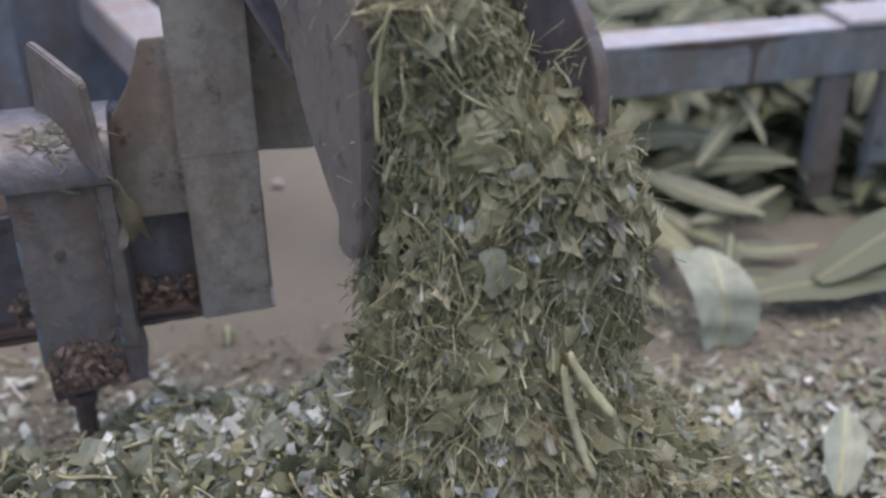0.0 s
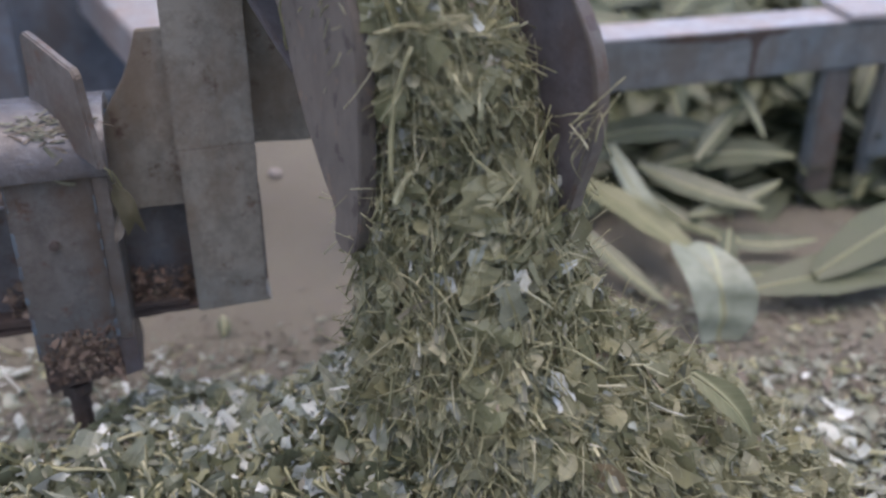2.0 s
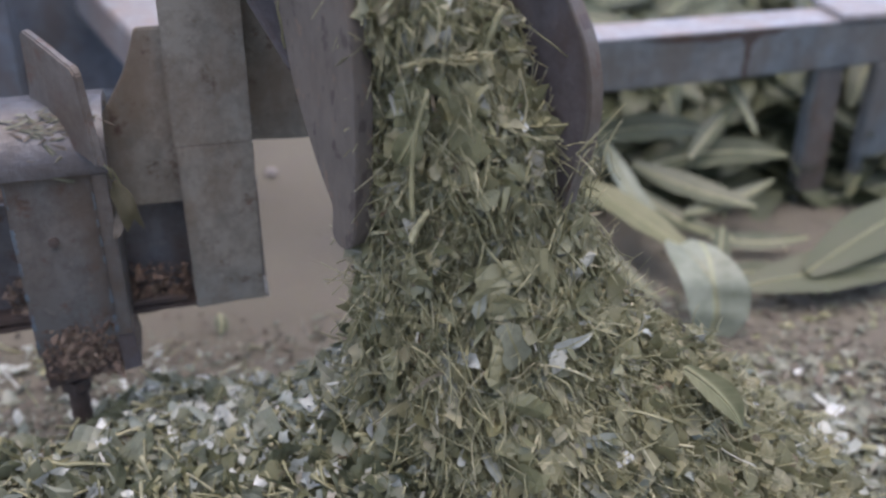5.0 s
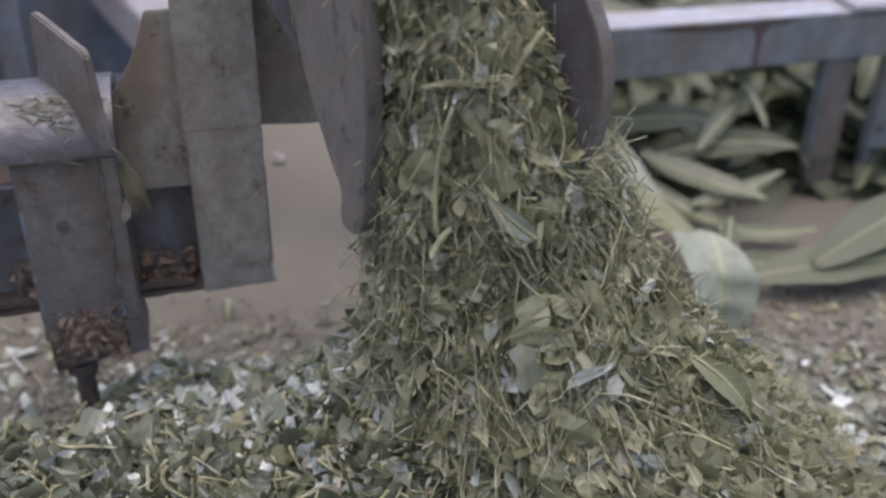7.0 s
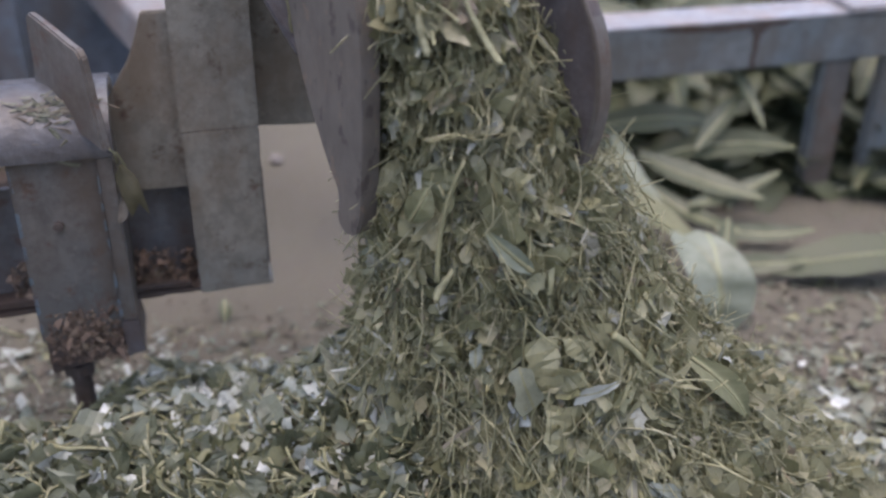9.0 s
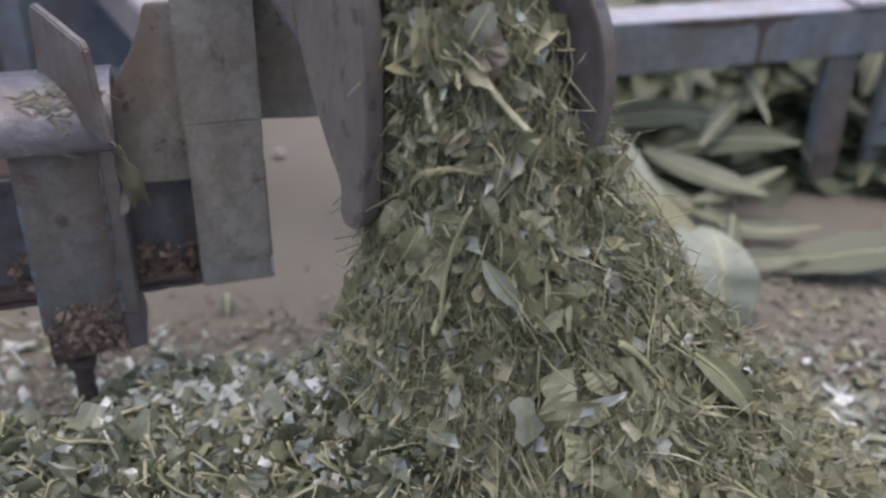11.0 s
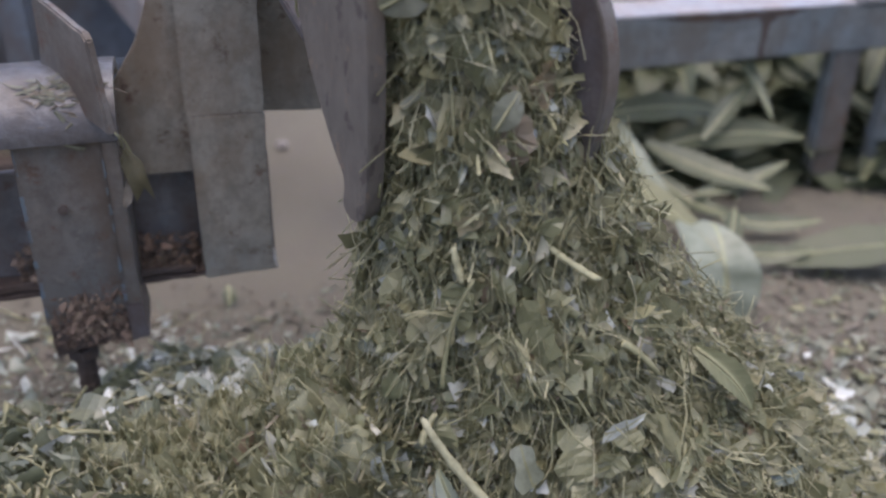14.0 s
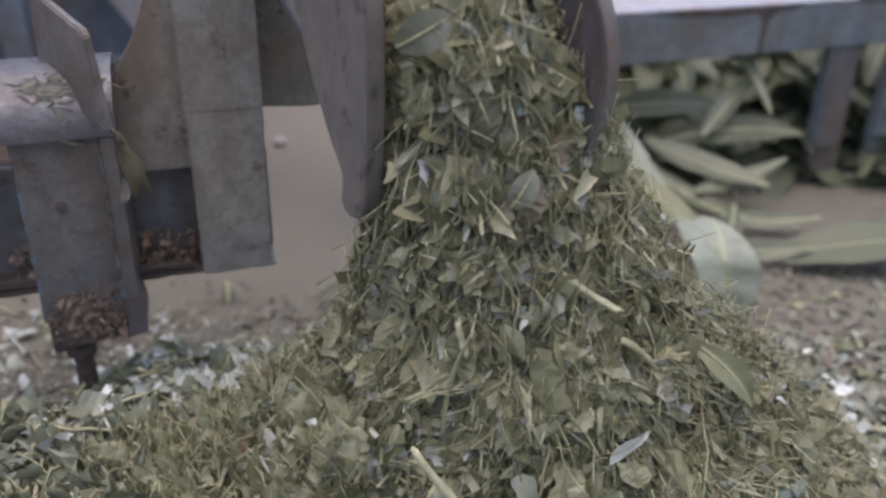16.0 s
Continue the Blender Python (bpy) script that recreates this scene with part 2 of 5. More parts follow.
# ---- mesh helpers ----
class Build:
    """Collects vertices and faces of one mesh, with a material index for each face."""

    def __init__(self):
        self.v, self.f, self.m = [], [], []

    def add(self, verts, faces, m=0):
        k = len(self.v)
        self.v += [tuple(p) for p in verts]
        self.f += [tuple(i + k for i in f) for f in faces]
        self.m += [m] * len(faces)

    def mesh(self, name, materials, smooth=False):
        me = bpy.data.meshes.new(name)
        me.from_pydata(self.v, [], self.f)
        for mat in materials:
            me.materials.append(mat)
        me.polygons.foreach_set("material_index", self.m)
        if smooth:
            me.polygons.foreach_set("use_smooth", [True] * len(self.f))
        me.update()
        return me


def part(name, bm, mat, parent, label=""):
    """Links a bmesh as one mesh object under a thing or a part."""
    me = bpy.data.meshes.new(name)
    bm.to_mesh(me)
    bm.free()
    me.materials.append(mat)
    ob = new(name, me)
    ob.parent = parent
    if label:
        ob["label"] = label
    return ob


def plate(points, thick, m, bevel=0.002, jag=0.0):
    """A plate cut to an outline of (x, z), thick along +y, at the pose m."""
    bm = bmesh.new()
    vs = [bm.verts.new((x, 0, z)) for x, z in points]
    face = bm.faces.new(vs)
    made = bmesh.ops.extrude_face_region(bm, geom=[face])
    for v in made["geom"]:
        if isinstance(v, bmesh.types.BMVert):
            v.co.y += thick
    bmesh.ops.recalc_face_normals(bm, faces=bm.faces)
    if bevel:
        bmesh.ops.bevel(bm, geom=list(bm.edges), offset=bevel, segments=2, affect='EDGES', clamp_overlap=True)
    if jag:
        for v in bm.verts:
            v.co += noise.noise_vector(v.co * 40) * jag
    bm.transform(m)
    return bm


def block(x0, x1, y0, y1, z0, z1, m, bevel=0.002):
    return plate([(x0, z0), (x1, z0), (x1, z1), (x0, z1)], y1 - y0, m @ Matrix.Translation((0, y0, 0)), bevel)


def wavy(points, step=0.012, amount=0.0015, seed=0):
    """The outline with more corners, slightly uneven as a torch-cut edge is."""
    rnd = random.Random(seed)
    out = []
    for k, (x, z) in enumerate(points):
        x2, z2 = points[(k + 1) % len(points)]
        n = max(1, int(math.hypot(x2 - x, z2 - z) / step))
        for i in range(n):
            f = i / n
            j = amount if i else 0
            out.append((x + (x2 - x) * f + rnd.uniform(-j, j), z + (z2 - z) * f + rnd.uniform(-j, j)))
    return out


def rounded(points, times=2):
    """The closed outline with its corners cut twice."""
    for _ in range(times):
        out = []
        for k, (x, z) in enumerate(points):
            x2, z2 = points[(k + 1) % len(points)]
            out += [(x * 0.75 + x2 * 0.25, z * 0.75 + z2 * 0.25), (x * 0.25 + x2 * 0.75, z * 0.25 + z2 * 0.75)]
        points = out
    return points


# ---- setting ----
def build_setting():
    b = Build()
    xs = [-40, -12, -4] + [-1.6 + 0.08 * i for i in range(41)] + [4, 12, 40]
    ys = [-40, -12, -3, -0.5] + [0.4 + 0.08 * i for i in range(38)] + [5, 12, 40]
    verts = []
    for y in ys:
        for x in xs:
            z = noise.noise((x * 3, y * 3, 0)) * 0.006 if abs(x) < 3 and 0 < y < 4 else 0
            verts.append((x, y, z))
    w = len(xs)
    b.add(verts, [(j * w + i, j * w + i + 1, (j + 1) * w + i + 1, (j + 1) * w + i) for j in range(len(ys) - 1) for i in range(w - 1)])
    tagged(new("ground", b.mesh("ground", [GROUND], True)), "dusty tan earth floor strewn with chips", "ground", kind="structure")
    # Unseen wall added behind the camera to hold back some frontal sky light.
    ob = part("wall_south", block(-6.0, 6.0, -7.2, -7.0, 0.0, 2.4, Matrix(), 0), WALL, None)
    tagged(ob, "plain grimy plaster wall added out of view behind the camera", "wall", kind="structure")


build_setting()


# ---- the cutting machine ----
YAW = 15.0
AT_POST = pose(-0.494, 1.241, 0, 0, 0, YAW)
AT_PLATE = pose(-0.226, 1.364, 0, 0, 0, YAW)


def crumbs(parent, name, m, x0, x1, y0, y1, z, count, size, mat, rise=0.01, label="", seed=3):
    rnd = random.Random(seed)
    b = Build()
    for _ in range(count):
        p = Vector(((x0 + x1) / 2 + (x1 - x0) * max(-0.5, min(0.5, rnd.gauss(0, 0.27))), (y0 + y1) / 2 + (y1 - y0) * max(-0.5, min(0.5, rnd.gauss(0, 0.27))), z + rnd.random() ** 2 * rise))
        s = size * math.exp(rnd.gauss(-0.3, 0.55))
        r = Euler((rnd.gauss(0, 0.6), rnd.gauss(0, 0.6), rnd.uniform(0, 6.3))).to_matrix()
        k = rnd.uniform(0.3, 1.0)
        vs = [m @ (p + r @ Vector(q)) for q in ((s, 0, 0), (-s * 0.6, s * 0.7 * k, 0), (-s * 0.8, -s * 0.6 * k, s * 0.1), (s * 0.2, -s * 0.5 * k, s * 0.1), (0, 0, s * 0.25))]
        b.add(vs, [(0, 1, 4), (1, 2, 4), (2, 3, 4), (3, 0, 4), (3, 2, 1, 0)])
    ob = new(name, b.mesh(name, [mat]))
    ob.parent = parent
    tagged(ob, label, kind="stuff")
    return ob


def build_machine():
    top = tagged(new("fodder_cutting_machine"), "grey-blue painted steel fodder cutting machine with rust and caked debris", "machine")
    # post with its flange, hollow foot and stud
    post = part("post", block(0.0, 0.0992, 0.0, 0.012, 0.2118, 0.4572, AT_POST, 0.001), STEEL_DARK, top)
    part("side_web", block(0.003, 0.015, 0.0125, 0.085, 0.17, 0.456, AT_POST, 0.003), STEEL_DARK, post)
    part("post_flange", plate([(0.0995, 0.2355), (0.117, 0.2355), (0.117, 0.457), (0.0995, 0.457)], 0.09, AT_POST @ Matrix.Translation((0, -0.008, 0)), 0.0012), STEEL_DARK, post)
    part("flange_foot", plate(wavy([(0.0985, 0.181), (0.121, 0.186), (0.117, 0.235), (0.0985, 0.235)], 0.008, 0.0008, 14), 0.085, AT_POST @ Matrix.Translation((0, -0.0085, 0)), 0.001), STAIN_SHADE, post, "dark stained foot of the flange")
    rnd = random.Random(19)
    for x, y, low in ((0.0985, -0.0092, 0.24), (0.0025, -0.0008, 0.225)):
        z = low
        while z < 0.44:
            tall, half = rnd.uniform(0.008, 0.035), rnd.uniform(0.0012, 0.0026)
            part("paint_remnant", plate(wavy([(x - half, z), (x + half, z + 0.002), (x + half * 0.6, z + tall), (x - half, z + tall)], 0.005, 0.0007, int(z * 1000)), 0.0011, AT_POST @ Matrix.Translation((0, y, 0)), 0), EDGE_BLUE, post, "light blue paint left on the edge")
            z += tall + rnd.uniform(0.004, 0.03)
    part("post_foot", plate(wavy([(0.004, 0.163), (0.099, 0.184), (0.099, 0.2115), (0.004, 0.2115)], 0.01, 0.001, 4), 0.012, AT_POST @ Matrix.Translation((0, 0.001, 0)), 0.0015), RUSTY, post, "rusted foot of the post caked with sawdust")
    crumbs(post, "caked_debris", AT_POST @ pose(0, 0, 0, 90, 0, 0), 0.012, 0.094, 0.178, 0.25, -0.003, 1900, 0.0044, RUST_CRUMB, 0.006, "brown sawdust caked on rusty steel", 5)
    bm = bmesh.new()
    bmesh.ops.create_cone(bm, cap_ends=True, segments=18, radius1=0.012, radius2=0.0125, depth=0.22)
    bm.transform(AT_POST @ Matrix.Translation((0.033, 0.03, 0.08)))
    for k in range(9):
        ring = bmesh.ops.create_cone(bm, cap_ends=True, segments=18, radius1=0.0137, radius2=0.0137, depth=0.004)
        bmesh.ops.transform(bm, matrix=AT_POST @ Matrix.Translation((0.033, 0.03, 0.01 + 0.018 * k)), verts=ring["verts"])
    stud = part("stud", bm, RUSTY, top, "rusted threaded levelling stud")
    bm = bmesh.new()
    bmesh.ops.create_cone(bm, cap_ends=True, segments=6, radius1=0.021, radius2=0.021, depth=0.016)
    bm.transform(AT_POST @ Matrix.Translation((0.033, 0.03, 0.152)))
    part("nut", bm, RUSTY, stud)
    bm = bmesh.new()
    bmesh.ops.create_cone(bm, cap_ends=True, segments=14, radius1=0.006, radius2=0.006, depth=0.006)
    bm.transform(AT_POST @ pose(0.045, -0.002, 0.372, 90, 0, 0))
    part("bolt_head", bm, RUSTY, post)
    # rounded saddle over the post
    arc = [math.pi * 0.5 * i / 24 for i in range(25)]
    prof = [(-0.010 + 0.075 * (1 - math.cos(a)), 0.458 + 0.066 * math.sin(a)) for a in arc]
    prof += [(0.10, 0.518), (0.13, 0.495), (0.125, 0.485), (0.10, 0.505)] + [(0.0 + 0.066 * (1 - math.cos(a)), 0.4575 + 0.058 * math.sin(a)) for a in arc[::-1]]
    saddle = part("saddle", plate(prof, 0.27, AT_POST @ pose(0.120, 0, 0, 0, 0, 90), 0.0), BARE, top, "worn bare metal saddle with leaf bits on it")
    # fin standing on the saddle
    part("fin", plate(wavy([(-0.028, 0.48), (0.135, 0.495), (0.122, 0.520), (0.117, 0.545), (0.114, 0.600), (0.106, 0.606), (0.0, 0.590), (-0.008, 0.582), (-0.014, 0.555)], 0.02, 0.001, 8),
                      0.010, pose(-0.386, 1.252, 0, 0, 0, 135), 0.002), STEEL_DARK, top)
    # gusset, channel beam, upright, plate behind
    part("gusset", plate(wavy([(-0.19, 0.372), (-0.092, 0.372), (-0.092, 0.598), (-0.124, 0.598), (-0.133, 0.570), (-0.145, 0.541), (-0.166, 0.508), (-0.189, 0.474)], 0.02, 0.0008, 2),
                         0.010, AT_PLATE @ Matrix.Translation((0, 0.02, 0)), 0.002), STEEL, top)
    beam = part("channel_beam", block(-0.62, -0.0, 0.045, 0.055, 0.222, 0.38, AT_PLATE), STEEL_BLUE, top)
    part("lower_flange", plate(wavy([(-0.62, 0.2195), (-0.012, 0.2355), (-0.012, 0.2425), (-0.62, 0.2295)], 0.015, 0.0012, 6), 0.05, AT_PLATE @ Matrix.Translation((0, -0.006, 0)), 0.0015), RUSTY, beam)
    part("lip", plate(wavy([(-0.62, 0.235), (-0.105, 0.243), (-0.105, 0.25), (-0.62, 0.246)], 0.015, 0.0015, 9), 0.008, AT_PLATE @ Matrix.Translation((0, -0.006, 0)), 0.001), RUSTY, beam)
    crumbs(beam, "caked_debris", AT_PLATE, -0.32, -0.105, 0.0, 0.04, 0.240, 2200, 0.0042, RUST_CRUMB, 0.045, "brown sawdust heaped on the beam's lower flange", 6)
    part("upright", plate(wavy([(-0.094, 0.2318), (0.001, 0.2358), (-0.006, 0.242), (-0.003, 0.4565), (-0.094, 0.4565)], 0.016, 0.0008, 1), 0.050, AT_PLATE @ Matrix.Translation((0, -0.010, 0)), 0.0012), STEEL, top)
    part("upright", plate([(-0.096, 0.4568), (-0.002, 0.4568), (-0.0, 0.95), (-0.092, 0.95)], 0.050, AT_PLATE @ Matrix.Translation((0, -0.0085, 0)), 0.0012), STEEL, top)
    part("back_plate", plate(wavy([(-0.02, 0.427), (0.054, 0.422), (0.20, 0.424), (0.22, 0.95), (-0.02, 0.95)], 0.016, 0.0014, 11), 0.01, AT_PLATE @ Matrix.Translation((0, 0.066, 0)), 0.0015), STEEL, top)
    part("bracket", plate(wavy([(0.0, 0.56), (0.03, 0.55), (0.05, 0.60), (0.05, 0.95), (0.0, 0.95)], 0.02, 0.001, 12), 0.03, AT_PLATE @ Matrix.Translation((0, 0.03, 0)), 0.002), STEEL, top)
    # discharge spout: two cheeks, floor and roof
    left = pose(-0.08, 1.10, 0, 0, 0, -45)
    part("spout_cheek", plate(wavy(rounded([(-0.028, 0.443), (-0.014, 0.444), (-0.004, 0.452), (0.003, 0.478), (0.008, 0.54), (0.011, 0.60), (0.011, 0.66), (0.004, 0.70), (-0.04, 0.79), (-0.14, 0.93), (-0.34, 1.05), (-0.34, 0.88), (-0.125, 0.71), (-0.097, 0.665), (-0.090, 0.614), (-0.066, 0.552), (-0.046, 0.508), (-0.036, 0.494), (-0.034, 0.480), (-0.037, 0.466), (-0.037, 0.454)]), 0.012, 0.0006, 21),
                              0.022, left, 0.003), CHEEK, top, "scuffed grey-brown cheek of the spout")
    right = pose(0.15, 1.10, 0, 0, 0, -45)
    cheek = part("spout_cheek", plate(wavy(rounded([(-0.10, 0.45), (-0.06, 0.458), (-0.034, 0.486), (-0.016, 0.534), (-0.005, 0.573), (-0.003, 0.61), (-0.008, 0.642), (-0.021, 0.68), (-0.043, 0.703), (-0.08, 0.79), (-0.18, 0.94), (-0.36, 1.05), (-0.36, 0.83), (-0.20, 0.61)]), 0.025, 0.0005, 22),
                              0.016, right, 0.003), STAIN_SHADE, top, "inner cheek of the spout, its shade put into a dark colour, with worn rim")
    edge = [(-0.034, 0.486), (-0.016, 0.534), (-0.005, 0.573), (-0.003, 0.61), (-0.008, 0.642), (-0.021, 0.68), (-0.043, 0.703), (-0.08, 0.79)]
    fine = [(float(np.interp(z, [q[1] for q in edge], [q[0] for q in edge])), float(z)) for z in np.linspace(0.49, 0.785, 30)]
    fine = [(sum(q[0] for q in fine[max(0, k - 2):k + 3]) / len(fine[max(0, k - 2):k + 3]) + 0.0012, fine[k][1]) for k in range(30)]
    part("worn_rim", plate(fine + [(x - 0.006, z) for x, z in fine[::-1]], 0.019, right @ Matrix.Translation((0, -0.0015, 0)), 0.001), STEEL_DARK, cheek, "rubbed lighter rim")
    part("spout_floor", plate([(-0.12, 0.60), (-0.35, 0.80), (-0.35, 0.812), (-0.12, 0.612)], 0.140, left @ Matrix.Translation((0, 0.0225, 0)), 0.0015), STAIN_SHADE, top)
    leaf_bits_on_saddle(saddle)


# ---- chopped leaf ----
def leaf_bit(b, p, r, length, width, rnd, m=0, rib=None):
    """A cut scrap of leaf: oblong, wedge, lens or torn, with slanting straight cuts and a slight curl. r turns its x across, y out of the face, z along."""
    kind = rnd.random()
    if kind < 0.36:
        ends = (rnd.uniform(0.75, 1.0), 1.0, rnd.uniform(0.9, 1.05), rnd.uniform(0.7, 1.0))
    elif kind < 0.62:
        ends = (rnd.uniform(0.8, 1.05), rnd.uniform(0.8, 1.0), rnd.uniform(0.4, 0.7), 0.04)
    elif kind < 0.78:
        ends = (0.1, rnd.uniform(0.7, 0.95), rnd.uniform(0.8, 1.0), 0.06)
    else:
        ends = (rnd.uniform(0.05, 0.9), rnd.uniform(0.6, 1.1), rnd.uniform(0.6, 1.1), rnd.uniform(0.0, 0.8))
    curl, fold, twist = rnd.gauss(0, 0.32), rnd.gauss(0, 0.22), rnd.gauss(0, 0.5)
    cut, cut2, skew, wrinkle = rnd.gauss(0, 0.45), rnd.gauss(0, 0.45), rnd.uniform(-0.25, 0.25), rnd.uniform(0, 6)
    n = 6 if length > 0.018 and width > 0.006 else 3
    fray = 0.30 if n == 6 and rnd.random() < 0.5 else 0.14
    verts = []
    for j in range(n + 1):
        f = j / n - 0.5
        slant = cut * (0.5 - f) + cut2 * (0.5 + f)
        wide = width * float(np.interp(f, (-0.5, -1 / 6, 1 / 6, 0.5), ends))
        for i in (-0.5, 0.0, 0.5):
            x = i * wide * (1 + rnd.uniform(-fray, fray) if i else 1) + skew * f * width
            z = f * length + slant * i * wide + rnd.uniform(-0.04, 0.04) * length * (2 if j in (0, n) else 0.5)
            y = curl * f * f * length + fold * abs(i) * width + twist * f * i * width + 0.05 * width * math.sin(wrinkle + f * 9 + i * 5)
            verts.append(p + r @ Vector((x, y, z)))
    b.add(verts, [(j * 3 + i, j * 3 + i + 1, j * 3 + i + 4, j * 3 + i + 3) for j in range(n) for i in range(2)], m)
    if rib is not None:
        q, up, strip = width * 0.03 + 0.0003, r @ Vector((0, -0.0006, 0)), []
        for j in range(n + 1):
            c = verts[j * 3 + 1] + up
            strip += [c - r @ Vector((q, 0, 0)), c + r @ Vector((q, 0, 0))]
        b.add(strip, [(j * 2, j * 2 + 1, j * 2 + 3, j * 2 + 2) for j in range(n)], rib)


def stem_bit(b, p, r, length, rad, rnd, m=1, n=7):
    """A bent or curling stem of three sides, tapering."""
    bend, sway, wave = rnd.gauss(0, 0.24), rnd.gauss(0, 0.2), rnd.gauss(0, 0.03)
    verts = []
    for j in range(n):
        f = j / (n - 1) - 0.5
        c = Vector((bend * (f * f - 0.1) * length + wave * length * math.sin(f * 9), rnd.uniform(-0.01, 0.01) * length + sway * f * f * length, f * length * (1 - 0.3 * abs(bend))))
        q = rad * (1.15 - 0.5 * (f + 0.5)) * rnd.uniform(0.85, 1.15)
        for a in (0.3, 2.4, 4.5):
            verts.append(p + r @ (c + Vector((math.cos(a) * q, math.sin(a) * q, 0))))
    faces = [(j * 3 + i, j * 3 + (i + 1) % 3, (j + 1) * 3 + (i + 1) % 3, (j + 1) * 3 + i) for j in range(n - 1) for i in range(3)]
    faces += [(2, 1, 0), (n * 3 - 3, n * 3 - 2, n * 3 - 1)]
    b.add(verts, faces, m)


def turn(rnd, along=1.0, lean=0.5):
    """A random turn of a scrap: around its face, then off it by lean."""
    return Euler((rnd.gauss(0, lean), rnd.gauss(0, along), rnd.gauss(0, lean))).to_matrix()


def ease_in(f):
    f = min(1.0, max(0.0, f))
    return f * f * (3 - 2 * f)


def leaf_bits_on_saddle(parent):
    rnd = random.Random(77)
    b = Build()
    for _ in range(64):
        u, a = rnd.gauss(0.062, 0.022), rnd.gauss(0.80, 0.24)
        p = AT_POST @ Vector((u, -0.010 + 0.075 * (1 - math.cos(a)), 0.458 + 0.066 * math.sin(a) + 0.003))
        nrm = AT_POST.to_3x3() @ Vector((0, -math.cos(a), math.sin(a)))
        r = nrm.to_track_quat('Y', 'Z').to_matrix() @ Matrix.Rotation(rnd.gauss(1.57, 0.5), 3, 'Y') @ turn(rnd, 0.1, 0.12)
        leaf_bit(b, p, r, rnd.uniform(0.009, 0.028), rnd.uniform(0.0015, 0.0045), rnd, rnd.choice((2, 2, 3)))
    for k in range(4):
        p = AT_POST @ Vector((0.120 + rnd.uniform(-0.003, 0.008), -0.009, 0.455 - 0.018 * k))
        r = turn(rnd, 0.35, 0.3)
        leaf_bit(b, p, r, rnd.uniform(0.03, 0.055), rnd.uniform(0.005, 0.010), rnd, 3) if k % 2 else stem_bit(b, p, r, rnd.uniform(0.03, 0.05), 0.0011, rnd)
    for u, z, lean in ((-0.088, 0.675, 0.12),):
        p = pose(-0.08, 1.10, 0, 0, 0, -45) @ Vector((u, -0.005, z))
        stem_bit(b, p, Euler((0.05, lean, 0)).to_matrix(), 0.08, 0.0014, rnd, 1, 8)
    ob = new("caught_litter", b.mesh("caught_litter", [CHOPPED, STEM, DULL, CRUMB]))
    ob.parent = parent
    tagged(ob, "dry leaf scraps caught on the metal", kind="stuff")
    # a torn leaf that hangs by its stalk beside the post, with two tails
    b = Build()
    verts = []
    for j in range(9):
        f = j / 8
        w = 0.0145 * (0.10 + 0.90 * ease_in(f * 2.6)) * (1 - 0.30 * f)
        for i in (-1, -0.5, 0, 0.5, 1):
            tail = 0.020 * f ** 3 * (abs(i) - 0.55)
            verts.append(AT_POST @ Vector((0.124 + 0.016 * f + i * w, -0.012 - 0.007 * (1 - i * i) + 0.003 * math.sin(f * 7 + i), 0.450 - 0.062 * f - tail)))
    b.add(verts, [(j * 5 + i, j * 5 + i + 1, j * 5 + i + 6, j * 5 + i + 5) for j in range(8) for i in range(4)])
    stem_bit(b, AT_POST @ Vector((0.118, -0.010, 0.462)), Euler((0, -0.4, 0)).to_matrix(), 0.034, 0.0011, rnd, 1, 8)
    hung = new("hanging_leaf", b.mesh("hanging_leaf", [DRY_LEAF, STEM], True))
    hung.parent = parent
    tagged(hung, "torn leaf hanging by its stalk")


build_machine()


# ---- steel stand behind ----
def build_stand():
    top = tagged(new("steel_stand"), "pale blue painted square-tube steel stand over the leaf heap", "stand")
    at = pose(0.252, 1.98, 0, 0, 0, 14)
    rail = part("rail", plate([(-0.5, 0.265), (0.62, 0.284), (0.62, 0.3695), (-0.5, 0.3695)], 0.092, at, 0.004), STEEL_PALE, top)
    # Sky light on the rail's top painted as a thin white plate.
    part("rail_top", plate(wavy([(-0.5, 0.370), (0.50, 0.370), (0.50, 0.373), (-0.5, 0.373)], 0.02, 0.0003, 3), 0.086, at @ Matrix.Translation((0, 0.002, 0)), 0.0), STEEL_WHITE, rail, "top of the rail, its sky light put into a white colour")
    part("joint_seam", plate(wavy([(0.303, 0.280), (0.311, 0.280), (0.314, 0.345), (0.335, 0.3685), (0.285, 0.3685), (0.301, 0.345)], 0.008, 0.0018, 7), 0.002, at @ Matrix.Translation((0, -0.0016, 0)), 0), RUSTY, rail, "rusty stained seam")
    part("edge_rust", plate(wavy([(0.09, 0.3685), (0.40, 0.3685), (0.36, 0.360), (0.24, 0.354), (0.15, 0.360)][::-1], 0.010, 0.0022, 8), 0.0012, at @ Matrix.Translation((0, -0.0010, 0)), 0), RUSTY, rail, "brown rust along the edge")
    # Leg's shaded front and lit left side put into dark and pale pieces.
    leg = part("leg", block(0.464, 0.520, 0.006, 0.030, 0.0, 0.280, at, 0.003), STEEL_DARK, top, "leg with shade put into its dark front")
    part("leg_edge", block(0.457, 0.4635, 0.004, 0.034, 0.0, 0.280, at, 0.001), STEEL_PALE, leg)
    part("corner_plate", block(0.49, 0.64, -0.006, 0.11, 0.3735, 0.386, at, 0.003), STEEL_WHITE, top, "pale scuffed corner plate")
    part("leg", plate([(0.568, 0.0), (0.64, 0.0), (0.65, 0.283), (0.578, 0.283)], 0.03, at @ Matrix.Translation((0, -0.012, 0)), 0.003), STEEL_PALE, top)


